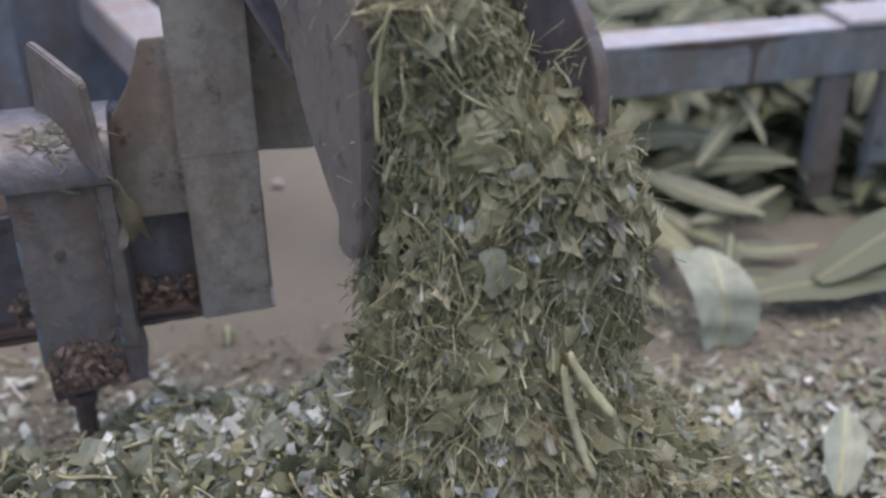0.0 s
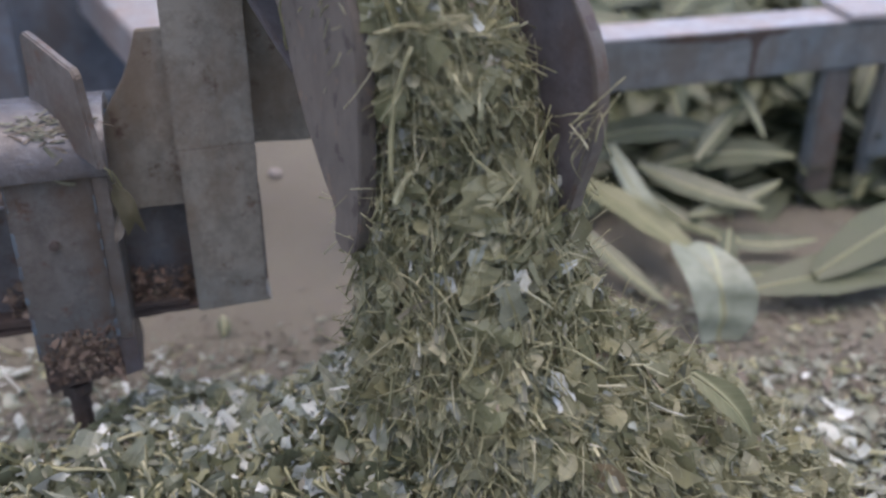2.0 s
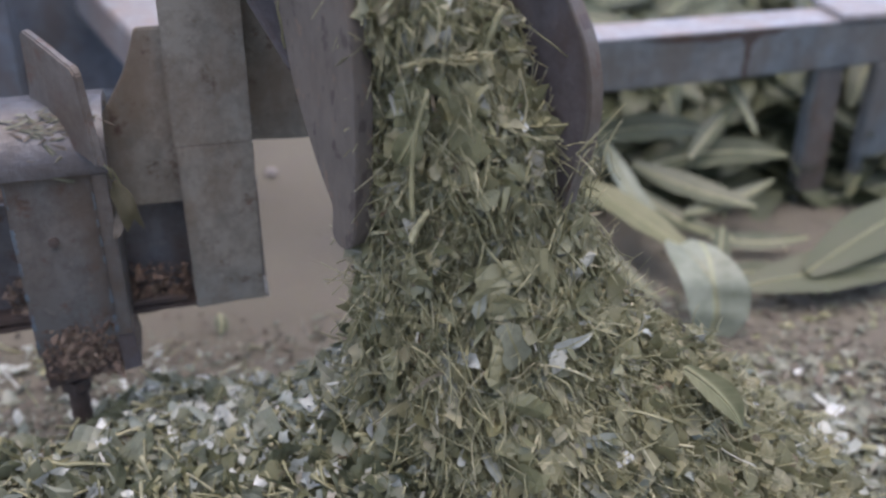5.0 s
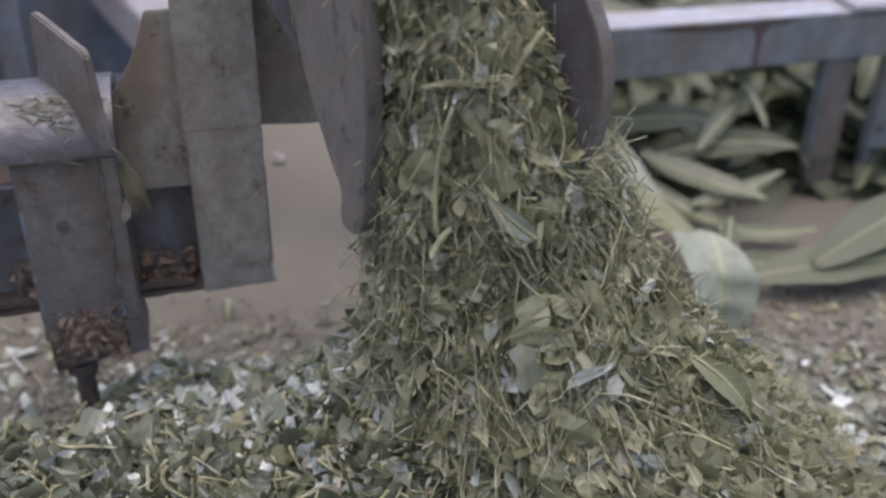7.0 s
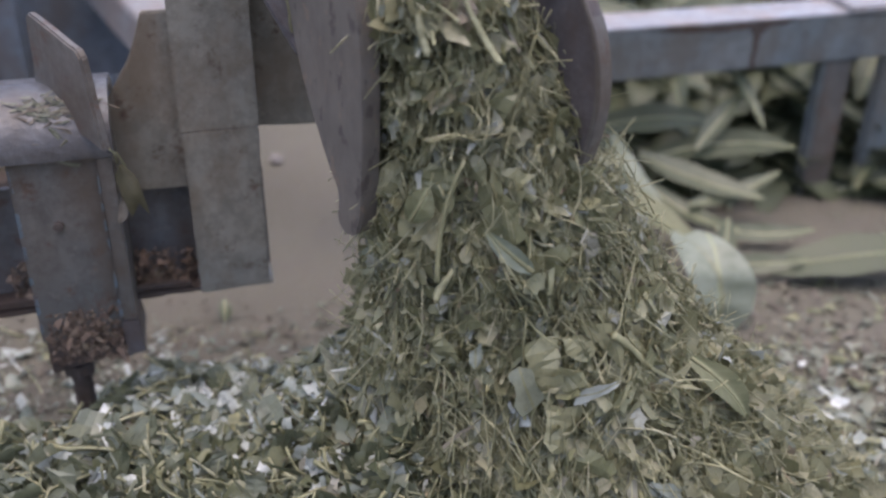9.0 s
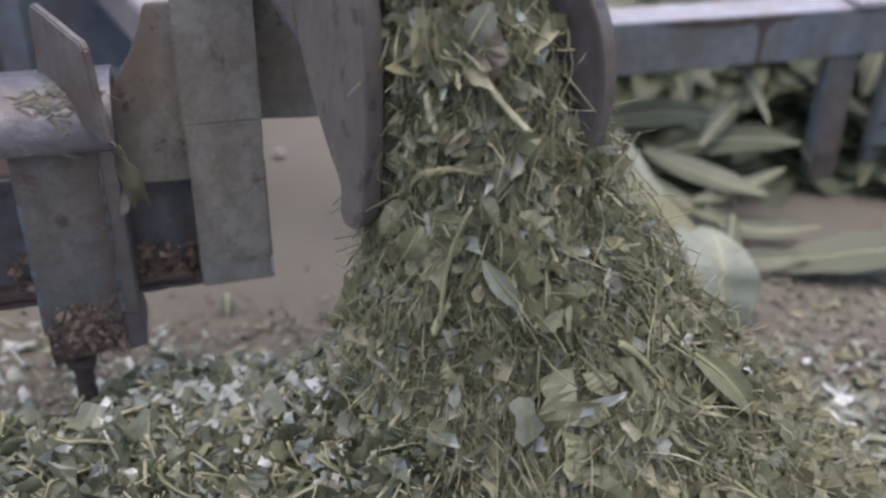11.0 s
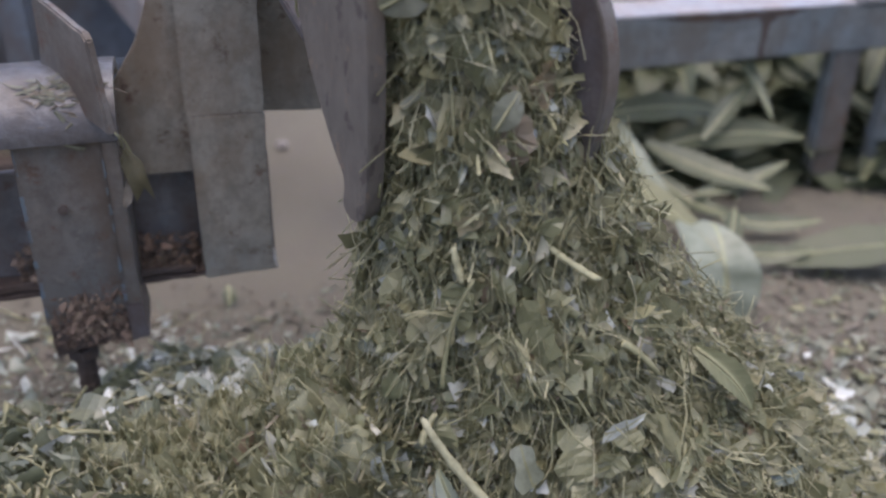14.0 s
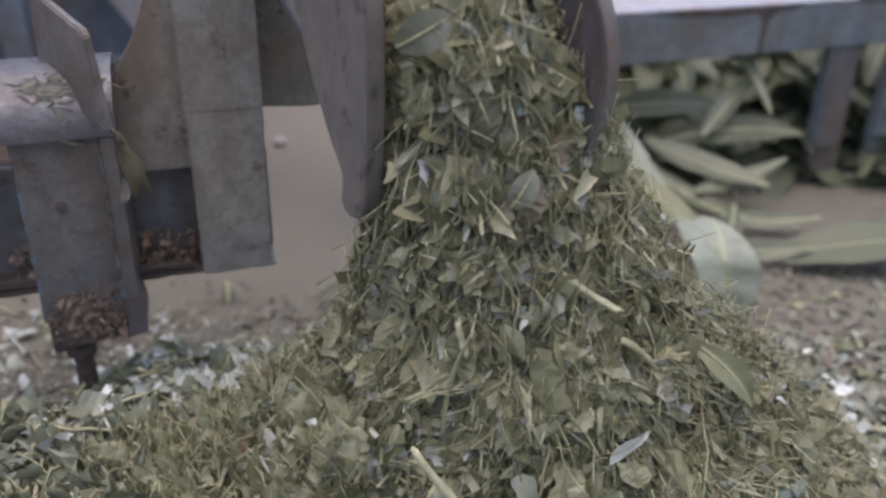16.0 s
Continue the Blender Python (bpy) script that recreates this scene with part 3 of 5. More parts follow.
def build_back_frame():
    top = tagged(new("machine_frame"), "dark blue steel machine frame with a white-topped beam", "machine frame")
    at = pose(-0.522, 1.906, 0, 0, 0, 120.5)
    beam = part("beam", block(-0.15, 2.2, -0.10, 0.0, 0.312, 0.3955, at, 0.004), STEEL_WHITE, top)
    part("beam_top", block(-0.15, 2.2, -0.098, -0.002, 0.396, 0.40, at, 0.0012), STEEL_WHITE, beam, "bright worn top of the beam")
    at = pose(-0.9, 2.0, 0, 0, 0, YAW)
    part("panel", block(-0.9, 0.42, 0.28, 0.30, 0.0, 0.9, at, 0.003), PANEL_BLUE, top)
    part("panel", block(-0.9, 0.42, 0.10, 0.12, 0.05, 0.20, at, 0.003), PANEL_BLUE, top)
    for u in (-0.3, -0.1, 0.06):
        part("upright", block(u, u + 0.05, 0.05, 0.098, 0.0, 0.8, at, 0.003), PANEL_BLUE, top)
    part("foot", block(-0.4, 0.16, 0.0, 0.048, 0.0, 0.045, at, 0.003), RUSTY, top)


build_stand()
build_back_frame()


# ---- heap of long leaves behind ----
def long_leaf_mesh(name, length, width, bow, cup, twist, seed, mat=BIG_LEAF):
    rnd = random.Random(seed)
    b = Build()
    n, verts = 14, []
    for j in range(n + 1):
        f = j / n
        w = width * 0.5 * (math.sin(math.pi * min(1, f * 0.94 + 0.05)) ** 0.75) * (1.0 if f < 0.98 else 0.3) + 0.001
        y = (f - 0.5) * length
        z = bow * (1 - (2 * f - 1) ** 2) * length
        a = twist * (f - 0.5)
        for i in (-1, -0.5, 0, 0.5, 1):
            x = i * w
            h = cup * abs(i) * w + 0.06 * w * math.sin(f * 19 + i * 2 + seed) * abs(i)
            verts.append((x * math.cos(a) - h * math.sin(a), y, z + x * math.sin(a) + h * math.cos(a)))
    b.add(verts, [(j * 5 + i, j * 5 + i + 1, j * 5 + i + 6, j * 5 + i + 5) for j in range(n) for i in range(4)])
    # raised midrib and stalk
    rib = []
    for j in range(n + 1):
        f = j / n
        q = 0.0024 * (1.15 - f)
        z = bow * (1 - (2 * f - 1) ** 2) * length
        y = (f - 0.5) * length
        rib += [(-q, y, z + 0.0004), (0, y, z + q * 1.2), (q, y, z + 0.0004), (0, y, z - q * 1.2)]
    b.add(rib, [(j * 4 + i, j * 4 + (i + 1) % 4, j * 4 + 4 + (i + 1) % 4, j * 4 + 4 + i) for j in range(n) for i in range(4)], 1)
    return b.mesh(name, [mat, STEM], True)


def curled_leaf_mesh():
    """A pale leaf that stands on its tip and rolls over backwards at the top."""
    b = Build()
    verts, n = [], 16
    y = z = 0.0
    for j in range(n + 1):
        f = j / n
        a = radians(84 - 92 * ease(f * 1.25 - 0.25))
        if j:
            y += math.cos(a) * 0.19 / n
            z += math.sin(a) * 0.19 / n
        w = 0.053 * (math.sin(math.pi * min(1, 0.14 + f * 0.80)) ** 0.6)
        for i in (-1, -0.6, -0.25, 0, 0.25, 0.6, 1):
            verts.append((i * w + 0.012 * math.sin(f * 5) - 0.02 * f, y - 0.012 * abs(i) * math.sin(a) + 0.003 * math.sin(f * 23 + i), z + 0.010 * abs(i) * math.cos(a)))
    b.add(verts, [(j * 7 + i, j * 7 + i + 1, j * 7 + i + 8, j * 7 + i + 7) for j in range(n) for i in range(6)])
    rib = []
    for j in range(n + 1):
        c, q = Vector(verts[j * 7 + 3]), 0.0024 * (1.2 - j / n)
        rib += [c + Vector((-q, -0.001, 0)), c + Vector((0, -0.001 - q, q * 0.5)), c + Vector((q, -0.001, 0))]
    b.add(rib, [(j * 3 + i, j * 3 + i + 1, j * 3 + i + 4, j * 3 + i + 3) for j in range(n) for i in range(2)], 1)
    return b.mesh("leaf", [PALE_SHEEN_LEAF, STEM], True)


def ease(f):
    f = min(1.0, max(0.0, f))
    return f * f * (3 - 2 * f)


MOVING = []


def heap_height(x, y):
    f = min(1.0, max(0.0, (y - 2.02) / 0.42))
    g = min(1.0, max(0.0, (x - 0.10) / 0.22))
    g *= (1 - ease((x - 1.10) / 0.35)) * (1 - ease((y - 2.9) / 0.4))
    return 0.01 + 0.26 * f * f * (3 - 2 * f) * g * (0.75 + 0.5 * noise.noise((x * 2.3, y * 2.3, 5)))


def build_leaf_heap():
    top = tagged(new("leaf_heap"), "heap of long green leaves lying loose on the ground", "leaf heap")
    rnd = random.Random(12)
    shapes = [long_leaf_mesh("leaf", rnd.uniform(0.19, 0.30), rnd.uniform(0.048, 0.082), rnd.uniform(-0.08, 0.16), rnd.uniform(0.02, 0.35), rnd.uniform(-0.8, 0.8), k) for k in range(12)]

    def lay(mesh, m):
        ob = new("leaf", mesh)
        ob.parent = top
        ob.matrix_basis = m
        return ob

    # body of the heap below the loose leaves
    b = Build()
    nx, ny = 26, 26
    verts = []
    for j in range(ny + 1):
        for i in range(nx + 1):
            x, y = 0.1 + 1.7 * i / nx, 2.0 + 1.8 * j / ny
            h = heap_height(x, y)
            verts.append((x, y, h - 0.002 - 0.025 * (1 - ease((h - 0.01) / 0.06))))
    b.add(verts, [(j * (nx + 1) + i, j * (nx + 1) + i + 1, (j + 1) * (nx + 1) + i + 1, (j + 1) * (nx + 1) + i) for j in range(ny) for i in range(nx)])
    under = new("packed_body", b.mesh("packed_body", [BIG_LEAF], True))
    under.parent = top
    for _ in range(270):
        x, y = rnd.uniform(0.16, 1.3), rnd.uniform(2.10, 3.1)
        z = heap_height(x, y) + rnd.uniform(-0.01, 0.04)
        lay(rnd.choice(shapes), pose(x, y, z, rnd.gauss(10, 18), rnd.gauss(0, 22), rnd.choice((-60, -120, 55, 120, -85, 30, 75, -20)) + rnd.uniform(-30, 30)))
    # packed lower leaves, joined
    b = Build()
    for _ in range(420):
        x, y = rnd.uniform(0.14, 1.3), rnd.uniform(2.08, 3.1)
        m = pose(x, y, heap_height(x, y) + rnd.uniform(-0.012, 0.018), rnd.gauss(4, 14), rnd.gauss(0, 18), rnd.uniform(0, 360))
        me = rnd.choice(shapes)
        b.add([m @ v.co for v in me.vertices], [tuple(p.vertices) for p in me.polygons if p.material_index == 0])
    ob = new("lower_leaf_layer", b.mesh("lower_leaf_layer", [BIG_LEAF], True))
    ob.parent = top
    tagged(ob, kind="stuff")


build_leaf_heap()


def build_loose_leaves():
    """Leaves that lie apart on the ground, each a thing of its own."""
    halves = {}

    def half(mesh, index, name):
        b = Build()
        b.add([v.co for v in mesh.vertices], [tuple(p.vertices) for p in mesh.polygons if p.material_index == index])
        made = b.mesh(name, [mesh.materials[index]], True)
        bm = bmesh.new()
        bm.from_mesh(made)
        bmesh.ops.delete(bm, geom=[v for v in bm.verts if not v.link_faces], context='VERTS')
        bm.to_mesh(made)
        bm.free()
        return made

    def lay(mesh, m, label):
        if mesh not in halves:
            halves[mesh] = (half(mesh, 0, "leaf"), half(mesh, 1, "midrib") if len(mesh.materials) > 1 else None)
        ob = new("leaf", halves[mesh][0])
        if halves[mesh][1]:
            new("midrib", halves[mesh][1]).parent = ob
        ob.matrix_basis = m
        return tagged(ob, label, "leaf", "loose leaves on the ground")

    lay(curled_leaf_mesh(), pose(0.435, 1.612, 0.004, 0, 0, 8), "pale curled leaf standing bent over on the ground")
    def reach(a, c, width, bow, cup, roll, seed, mat, label, twist=0.2):
        """A leaf laid from stalk a to tip c, rolled about its length."""
        a, c = Vector(a), Vector(c)
        way = (c - a).normalized()
        side = way.cross(Vector((0, 0, 1))).normalized()
        m = Matrix((side, way, side.cross(way))).transposed().to_4x4()
        mesh = long_leaf_mesh("leaf", (c - a).length, width, bow, cup, twist, seed, mat)
        return lay(mesh, Matrix.Translation((a + c) / 2) @ m @ pose(0, 0, 0, 0, roll, 0), label)

    sickle = "narrow pale green leaf curved like a sickle"
    reach((0.468, 1.755, 0.045), (0.612, 1.755, 0.050), 0.036, -0.14, 0.2, 38, 32, PALE_LEAF, sickle)
    reach((0.478, 1.872, 0.045), (0.655, 1.862, 0.050), 0.034, -0.13, 0.25, 36, 31, PALE_LEAF, sickle)
    slope = "long pale green leaf sloping off the heap"
    reach((0.225, 1.93, 0.135), (0.445, 1.745, 0.060), 0.058, 0.03, 0.15, 12, 36, MID_LEAF, slope)
    reach((0.215, 1.86, 0.085), (0.365, 1.690, 0.020), 0.034, -0.03, 0.2, 16, 37, PALE_LEAF, "narrow pale leaf lying below a broader one")
    reach((0.300, 2.02, 0.16), (0.405, 1.80, 0.05), 0.050, -0.05, 0.2, -10, 43, PALE_SHEEN_LEAF, "pale leaf underside turned up beside the heap")
    slim = "slim light green leaf lying on the heap"
    reach((0.355, 2.03, 0.115), (0.575, 1.93, 0.075), 0.052, -0.05, 0.25, 26, 34, PALE_LEAF, slim)
    reach((0.36, 1.98, 0.085), (0.52, 1.86, 0.05), 0.036, -0.14, 0.3, 20, 38, PALE_LEAF, slim)
    reach((0.44, 1.93, 0.06), (0.615, 1.985, 0.105), 0.034, -0.10, 0.4, 24, 39, PALE_LEAF, slim)
    reach((0.462, 1.72, 0.02), (0.480, 1.80, 0.105), 0.036, 0.0, 0.3, 10, 44, PALE_LEAF, "small pale leaf standing on its stalk")
    green = "broad green leaf lying on the heap"
    reach((0.26, 2.06, 0.15), (0.52, 2.10, 0.15), 0.070, 0.10, 0.1, 24, 45, BIG_LEAF, green)
    reach((0.40, 2.06, 0.10), (0.66, 2.06, 0.12), 0.066, 0.10, 0.1, 28, 46, BIG_LEAF, green)
    reach((0.46, 2.02, 0.13), (0.555, 2.10, 0.215), 0.036, 0.05, 0.3, 22, 47, PALE_LEAF, slim)
    reach((0.27, 2.10, 0.24), (0.40, 2.16, 0.27), 0.052, 0.08, 0.2, 30, 48, BIG_LEAF, green)
    reach((0.50, 2.16, 0.29), (0.585, 2.03, 0.17), 0.024, 0.06, 0.4, 10, 49, PALE_LEAF, "narrow leaf hanging down over the heap")
    # a pale leaf propped on the litter, pressed flat when the overhang comes down
    stub = reach((0.506, 1.237, 0.022), (0.535, 1.337, 0.088), 0.054, 0.04, 0.45, 10, 35, PALE_SHEEN_LEAF, "short pale folded leaf propped on the litter", 0.1)
    still, moved = stub.matrix_basis.copy(), pose(0.475, 1.21, 0.026, 6, 6, -14)
    MOVING.append((stub, [(0, still), (1.35, still), (1.55, moved), (16, moved)]))
    chip = long_leaf_mesh("leaf", 0.035, 0.022, 0.1, 0.3, 0.2, 37, PALE_LEAF)
    lay(chip, pose(-0.362, 1.615, 0.018, 45, 10, 20), "small bright green and white leaf tip on earth")
    # a broad dark leaf that is dragged a little way, and one drawn off beyond the leg
    wide = long_leaf_mesh("leaf", 0.33, 0.088, 0.04, 0.12, 0.15, 33)
    still, moved = pose(0.665, 1.745, 0.040, 0, 18, -76), pose(0.715, 1.775, 0.040, 6, 18, -84)
    MOVING.append((lay(wide, still, "broad dark green leaf lying flat on the ground"), [(0, still), (8.0, still), (8.3, moved), (16, moved)]))
    still, moved = pose(0.745, 1.815, 0.085, 10, 20, -52), pose(1.12, 1.95, 0.05, 8, -10, -60)
    MOVING.append((lay(wide, still, "broad dark green leaf tilted against the stand"), [(0, still), (8.0, still), (8.3, moved), (16, moved)]))
    bm = bmesh.new()
    bmesh.ops.create_icosphere(bm, subdivisions=2, radius=0.012)
    for v in bm.verts:
        v.co = Vector((v.co.x * 1.2, v.co.y, v.co.z * 0.8)) * (1 + 0.25 * noise.noise(v.co * 60))
    bm.transform(Matrix.Translation((-0.372, 2.20, 0.012)))
    tagged(part("stone", bm, WALL, None), "small grey stone lying on the earth floor", "stone")


build_loose_leaves()


# ---- pile and litter on the ground ----
def pile_height(x, y):
    """The heap of fallen cuttings: low to the west, high under the spout, thin to the east."""
    back = 1 - ease((y - 1.24) / (0.26 if x < 0 else 0.30))
    front = ease((y - 0.55) / 0.35)
    side = ease((x + 0.57 + 0.14 * ease((1.24 - y) / 0.12)) / 0.22) * (1 - ease((x - 0.12) / 0.38))
    h = 0.135 * back * front * side
    dx, dy = x / 0.24, (y - 1.19) / 0.26
    h += 0.17 * max(0.0, 1 - math.hypot(dx, dy))
    return h + 0.018 * noise.noise((x * 9, y * 9, 2)) * min(1, h * 12)


def build_pile():
    rnd = random.Random(5)
    b = Build()
    nx, ny = 60, 44
    px = [-0.72 + 1.34 * i / nx for i in range(nx + 1)]
    py = [0.55 + 1.0 * j / ny for j in range(ny + 1)]
    b.add([(x, y, pile_height(x, y) - 0.012) for y in py for x in px],
          [(j * (nx + 1) + i, j * (nx + 1) + i + 1, (j + 1) * (nx + 1) + i + 1, (j + 1) * (nx + 1) + i) for j in range(ny) for i in range(nx)], 2)
    made = 0
    while made < 17000:
        x, y = rnd.uniform(-0.72, 0.62), rnd.uniform(0.54, 1.56)
        h = pile_height(x, y)
        if h < 0.012 and rnd.random() > 0.12:
            continue
        e = 0.01
        nrm = Vector((-(pile_height(x + e, y) - h) / e, -(pile_height(x, y + e) - h) / e, 1)).normalized()
        # the face (local y) looks along the pile's normal
        fall = ease((1.23 - y) / 0.15)
        nrm = (nrm * (1 - 0.85 * fall) + Vector((rnd.gauss(0, 0.3), -1, 0.12)) * 0.85 * fall).normalized()
        base = nrm.to_track_quat('Y', 'Z').to_matrix()
        p = Vector((x, y, h + rnd.uniform(-0.008, 0.012)))
        r = base @ Matrix.Rotation(rnd.uniform(0, 6.3), 3, 'Y') @ turn(rnd, 0.3, 0.36 + 0.2 * fall)
        q = rnd.random()
        # Pale share grows towards the back, painting sky glints on the crest.
        pale = 4 if rnd.random() < 0.08 + 0.76 * ease((y - 1.10) / 0.12) else (5 if rnd.random() < 0.78 else 0)
        if q < 0.70:
            s = rnd.choice((0.009, 0.013, 0.018, 0.024, 0.034))
            leaf_bit(b, p, r, s * rnd.uniform(0.8, 1.4), s * rnd.uniform(0.4, 0.85), rnd, pale)
        elif q < 0.86:
            leaf_bit(b, p, r, rnd.uniform(0.03, 0.07), rnd.uniform(0.002, 0.006), rnd, pale)
        else:
            stem_bit(b, p, r, rnd.uniform(0.03, 0.09), rnd.uniform(0.0008, 0.0030), rnd)
        made += 1
    for x, y, yaw, length in ((0.36, 1.10, 70, 0.13), (0.43, 1.02, 60, 0.10), (-0.13, 1.02, 120, 0.12), (-0.30, 1.06, 40, 0.11), (0.30, 0.98, 100, 0.15), (-0.42, 1.12, 80, 0.09)):
        stem_bit(b, Vector((x, y, pile_height(x, y) + 0.02)), Euler((radians(84), 0, radians(yaw))).to_matrix(), length, 0.004, rnd, 1, 9)
    pile = tagged(new("cuttings_pile"), "low pile of chopped green leaves and stems on the ground", "leaf pile")
    rest = tagged(new("chaff", b.mesh("chaff", [CHOPPED, STEM, CORE, CRUMB, PALE_CHIP, PILE_LEAF], True)), kind="stuff")
    rest.parent = pile
    shapes = []
    for k in range(24):
        b = Build()
        size = rnd.uniform(0.012, 0.022) if k % 4 == 0 else rnd.uniform(0.022, 0.038)
        leaf_bit(b, Vector(), Matrix.Identity(3), size * rnd.uniform(1.1, 1.9), size, rnd)
        shapes.append(b.mesh("leaf_scrap", [PALE_CHIP if k % 4 == 0 else PILE_LEAF]))
    made = 0
    while made < 230:
        x, y = rnd.uniform(-0.62, 0.55), rnd.uniform(0.92, 1.42)
        h = pile_height(x, y)
        if h < 0.02:
            continue
        e = 0.01
        nrm = Vector((-(pile_height(x + e, y) - h) / e, -(pile_height(x, y + e) - h) / e, 1)).normalized()
        fall = ease((1.23 - y) / 0.15)
        nrm = (nrm * (1 - 0.85 * fall) + Vector((rnd.gauss(0, 0.3), -1, 0.12)) * 0.85 * fall).normalized()
        r = nrm.to_track_quat('Y', 'Z').to_matrix() @ Matrix.Rotation(rnd.uniform(0, 6.3), 3, 'Y') @ turn(rnd, 0.2, 0.35)
        ob = new("leaf_scrap", shapes[made % 24])
        ob.parent = pile
        ob.matrix_basis = Matrix.Translation((x, y, h + rnd.uniform(0.006, 0.016))) @ r.to_4x4()
        made += 1
    # litter around it
    b = Build()

    def scatter(count, place, low, high, choose, tilt=0.3, lift=0.0):
        for _ in range(count):
            x, y = place()
            if x < 0.1 and rnd.random() < (0.95 if y > 1.68 else 0.4 if y > 1.58 else 0.0):
                continue
            s = low * (high / low) ** (rnd.random() ** 1.5)
            ground = max(noise.noise((x * 3, y * 3, 0)) * 0.006, pile_height(x, y) if y < 1.5 else 0)
            p = Vector((x, y, ground + 0.002 + s * 0.15 + rnd.uniform(0, lift)))
            r = Euler((radians(90) + rnd.gauss(0, tilt), rnd.gauss(0, tilt), rnd.uniform(0, 6.3))).to_matrix()
            leaf_bit(b, p, r, s * rnd.uniform(1.2, 2.4), s * rnd.uniform(0.6, 1.2), rnd, rnd.choice(choose))
            if rnd.random() < 0.04:
                stem_bit(b, p, r, rnd.uniform(0.02, 0.07), 0.0009, rnd)

    scatter(3400, lambda: (rnd.uniform(-1.0, 1.3), rnd.uniform(1.15, 2.1)), 0.003, 0.011, (3, 3, 3, 5, 3))
    scatter(2600, lambda: (rnd.uniform(0.18, 1.1), 1.15 + 0.62 * rnd.random() ** 1.4), 0.004, 0.016, (3, 5, 5, 3, 0, 5))
    scatter(900, lambda: (rnd.uniform(0.26, 0.85), 1.15 + 0.42 * rnd.random()), 0.008, 0.020, (5, 5, 5, 0, 3), 0.25, 0.006)
    scatter(700, lambda: (rnd.uniform(0.26, 0.76), rnd.gauss(1.29, 0.08)), 0.008, 0.020, (4, 5, 5, 0), 0.35, 0.02)
    scatter(1500, lambda: (rnd.uniform(-0.62, 0.05), 1.36 + 0.26 * rnd.random() ** 1.4), 0.003, 0.012, (3, 3, 3, 5, 5), 0.4)
    tagged(new("litter", b.mesh("litter", [CHOPPED, STEM, CORE, CRUMB, PALE_CHIP, CHIP], True)), "small leaf chips and brown crumbs scattered on earth", "litter", kind="stuff")


build_pile()


# ---- the mass of cuttings that slides out of the spout ----
LEVELS = (0.705, 0.63, 0.56, 0.474, 0.388, 0.31, 0.235, 0.16, 0.08)
RIGHT = {
    0: (0.028, 0.094, 0.138, 0.155, 0.161, 0.172, 0.230, 0.304, 0.383),
    1.0: (0.026, 0.088, 0.129, 0.137, 0.148, 0.172, 0.236, 0.311, 0.390),
    1.7: (0.023, 0.082, 0.121, 0.131, 0.154, 0.188, 0.303, 0.393, 0.481),
    4: (0.023, 0.088, 0.126, 0.140, 0.164, 0.211, 0.323, 0.420, 0.502),
    7: (0.051, 0.099, 0.138, 0.183, 0.226, 0.272, 0.349, 0.434, 0.516),
    12: (0.084, 0.116, 0.150, 0.189, 0.236, 0.288, 0.356, 0.434, 0.516),
    16: (0.067, 0.122, 0.153, 0.192, 0.239, 0.288, 0.356, 0.434, 0.516),
}
LEFT = {
    0: (-0.088, -0.076, -0.076, -0.081, -0.081, -0.083, -0.089, -0.112, -0.157),
    10.5: (-0.082, -0.071, -0.073, -0.081, -0.084, -0.090, -0.096, -0.119, -0.157),
    12.5: (-0.071, -0.062, -0.064, -0.078, -0.090, -0.099, -0.109, -0.125, -0.157),
    16: (-0.074, -0.065, -0.070, -0.078, -0.090, -0.103, -0.149, -0.228, -0.297),
}
SPEED = {0: 0.033, 4.2: 0.030, 6.0: 0.023, 11.0: 0.023, 12.8: 0.028, 13.2: 0.036, 16: 0.028}


def between(table, t):
    """The table's row at time t, eased from key to key."""
    keys = sorted(table)
    if t <= keys[0]:
        return table[keys[0]]
    for a, b in zip(keys, keys[1:]):
        if t <= b:
            f = ease((t - a) / (b - a))
            if isinstance(table[a], tuple):
                return tuple(p + (q - p) * f for p, q in zip(table[a], table[b]))
            return table[a] + (table[b] - table[a]) * f
    return table[keys[-1]]


def along(row, z):
    return float(np.interp(z, LEVELS[::-1], row[::-1]))


def depth_at(z):
    return float(np.interp(z, (0.0, 0.1, 0.2, 0.4, 0.55, 0.72), (0.27, 0.23, 0.18, 0.12, 0.09, 0.07)))


def flow(side, s, t, out=0.0):
    """Place and pose on the sliding mass: side -1 to 1 across its front, s its height (above 0.72 it lies back in the spout)."""
    z = min(s, 0.72)
    lo, hi = along(between(LEFT, t), z) + 0.02, along(between(RIGHT, t), z) - 0.02
    mid, half = (lo + hi) / 2, (hi - lo) / 2
    a = side * radians(88)
    d = depth_at(z)
    x, y = mid + (half + out) * math.sin(a), 1.19 - (d + out) * math.cos(a)
    if s > 0.72:
        over = s - 0.72
        x, y, z = x - 0.5 * over, y + 0.55 * over, 0.72 + 0.67 * over
    lean = 8 + 38 * ease((0.45 - z) / 0.4)
    return x, y, max(z, 0.02), -lean, math.degrees(a) * 0.8


def drift(side, s, t):
    """Degrees by which the scraps lean with the flow where the mass spreads."""
    above, below = flow(side, s + 0.03, t), flow(side, s - 0.03, t)
    return math.degrees(math.atan2(above[0] - below[0], 0.06)) * 0.9


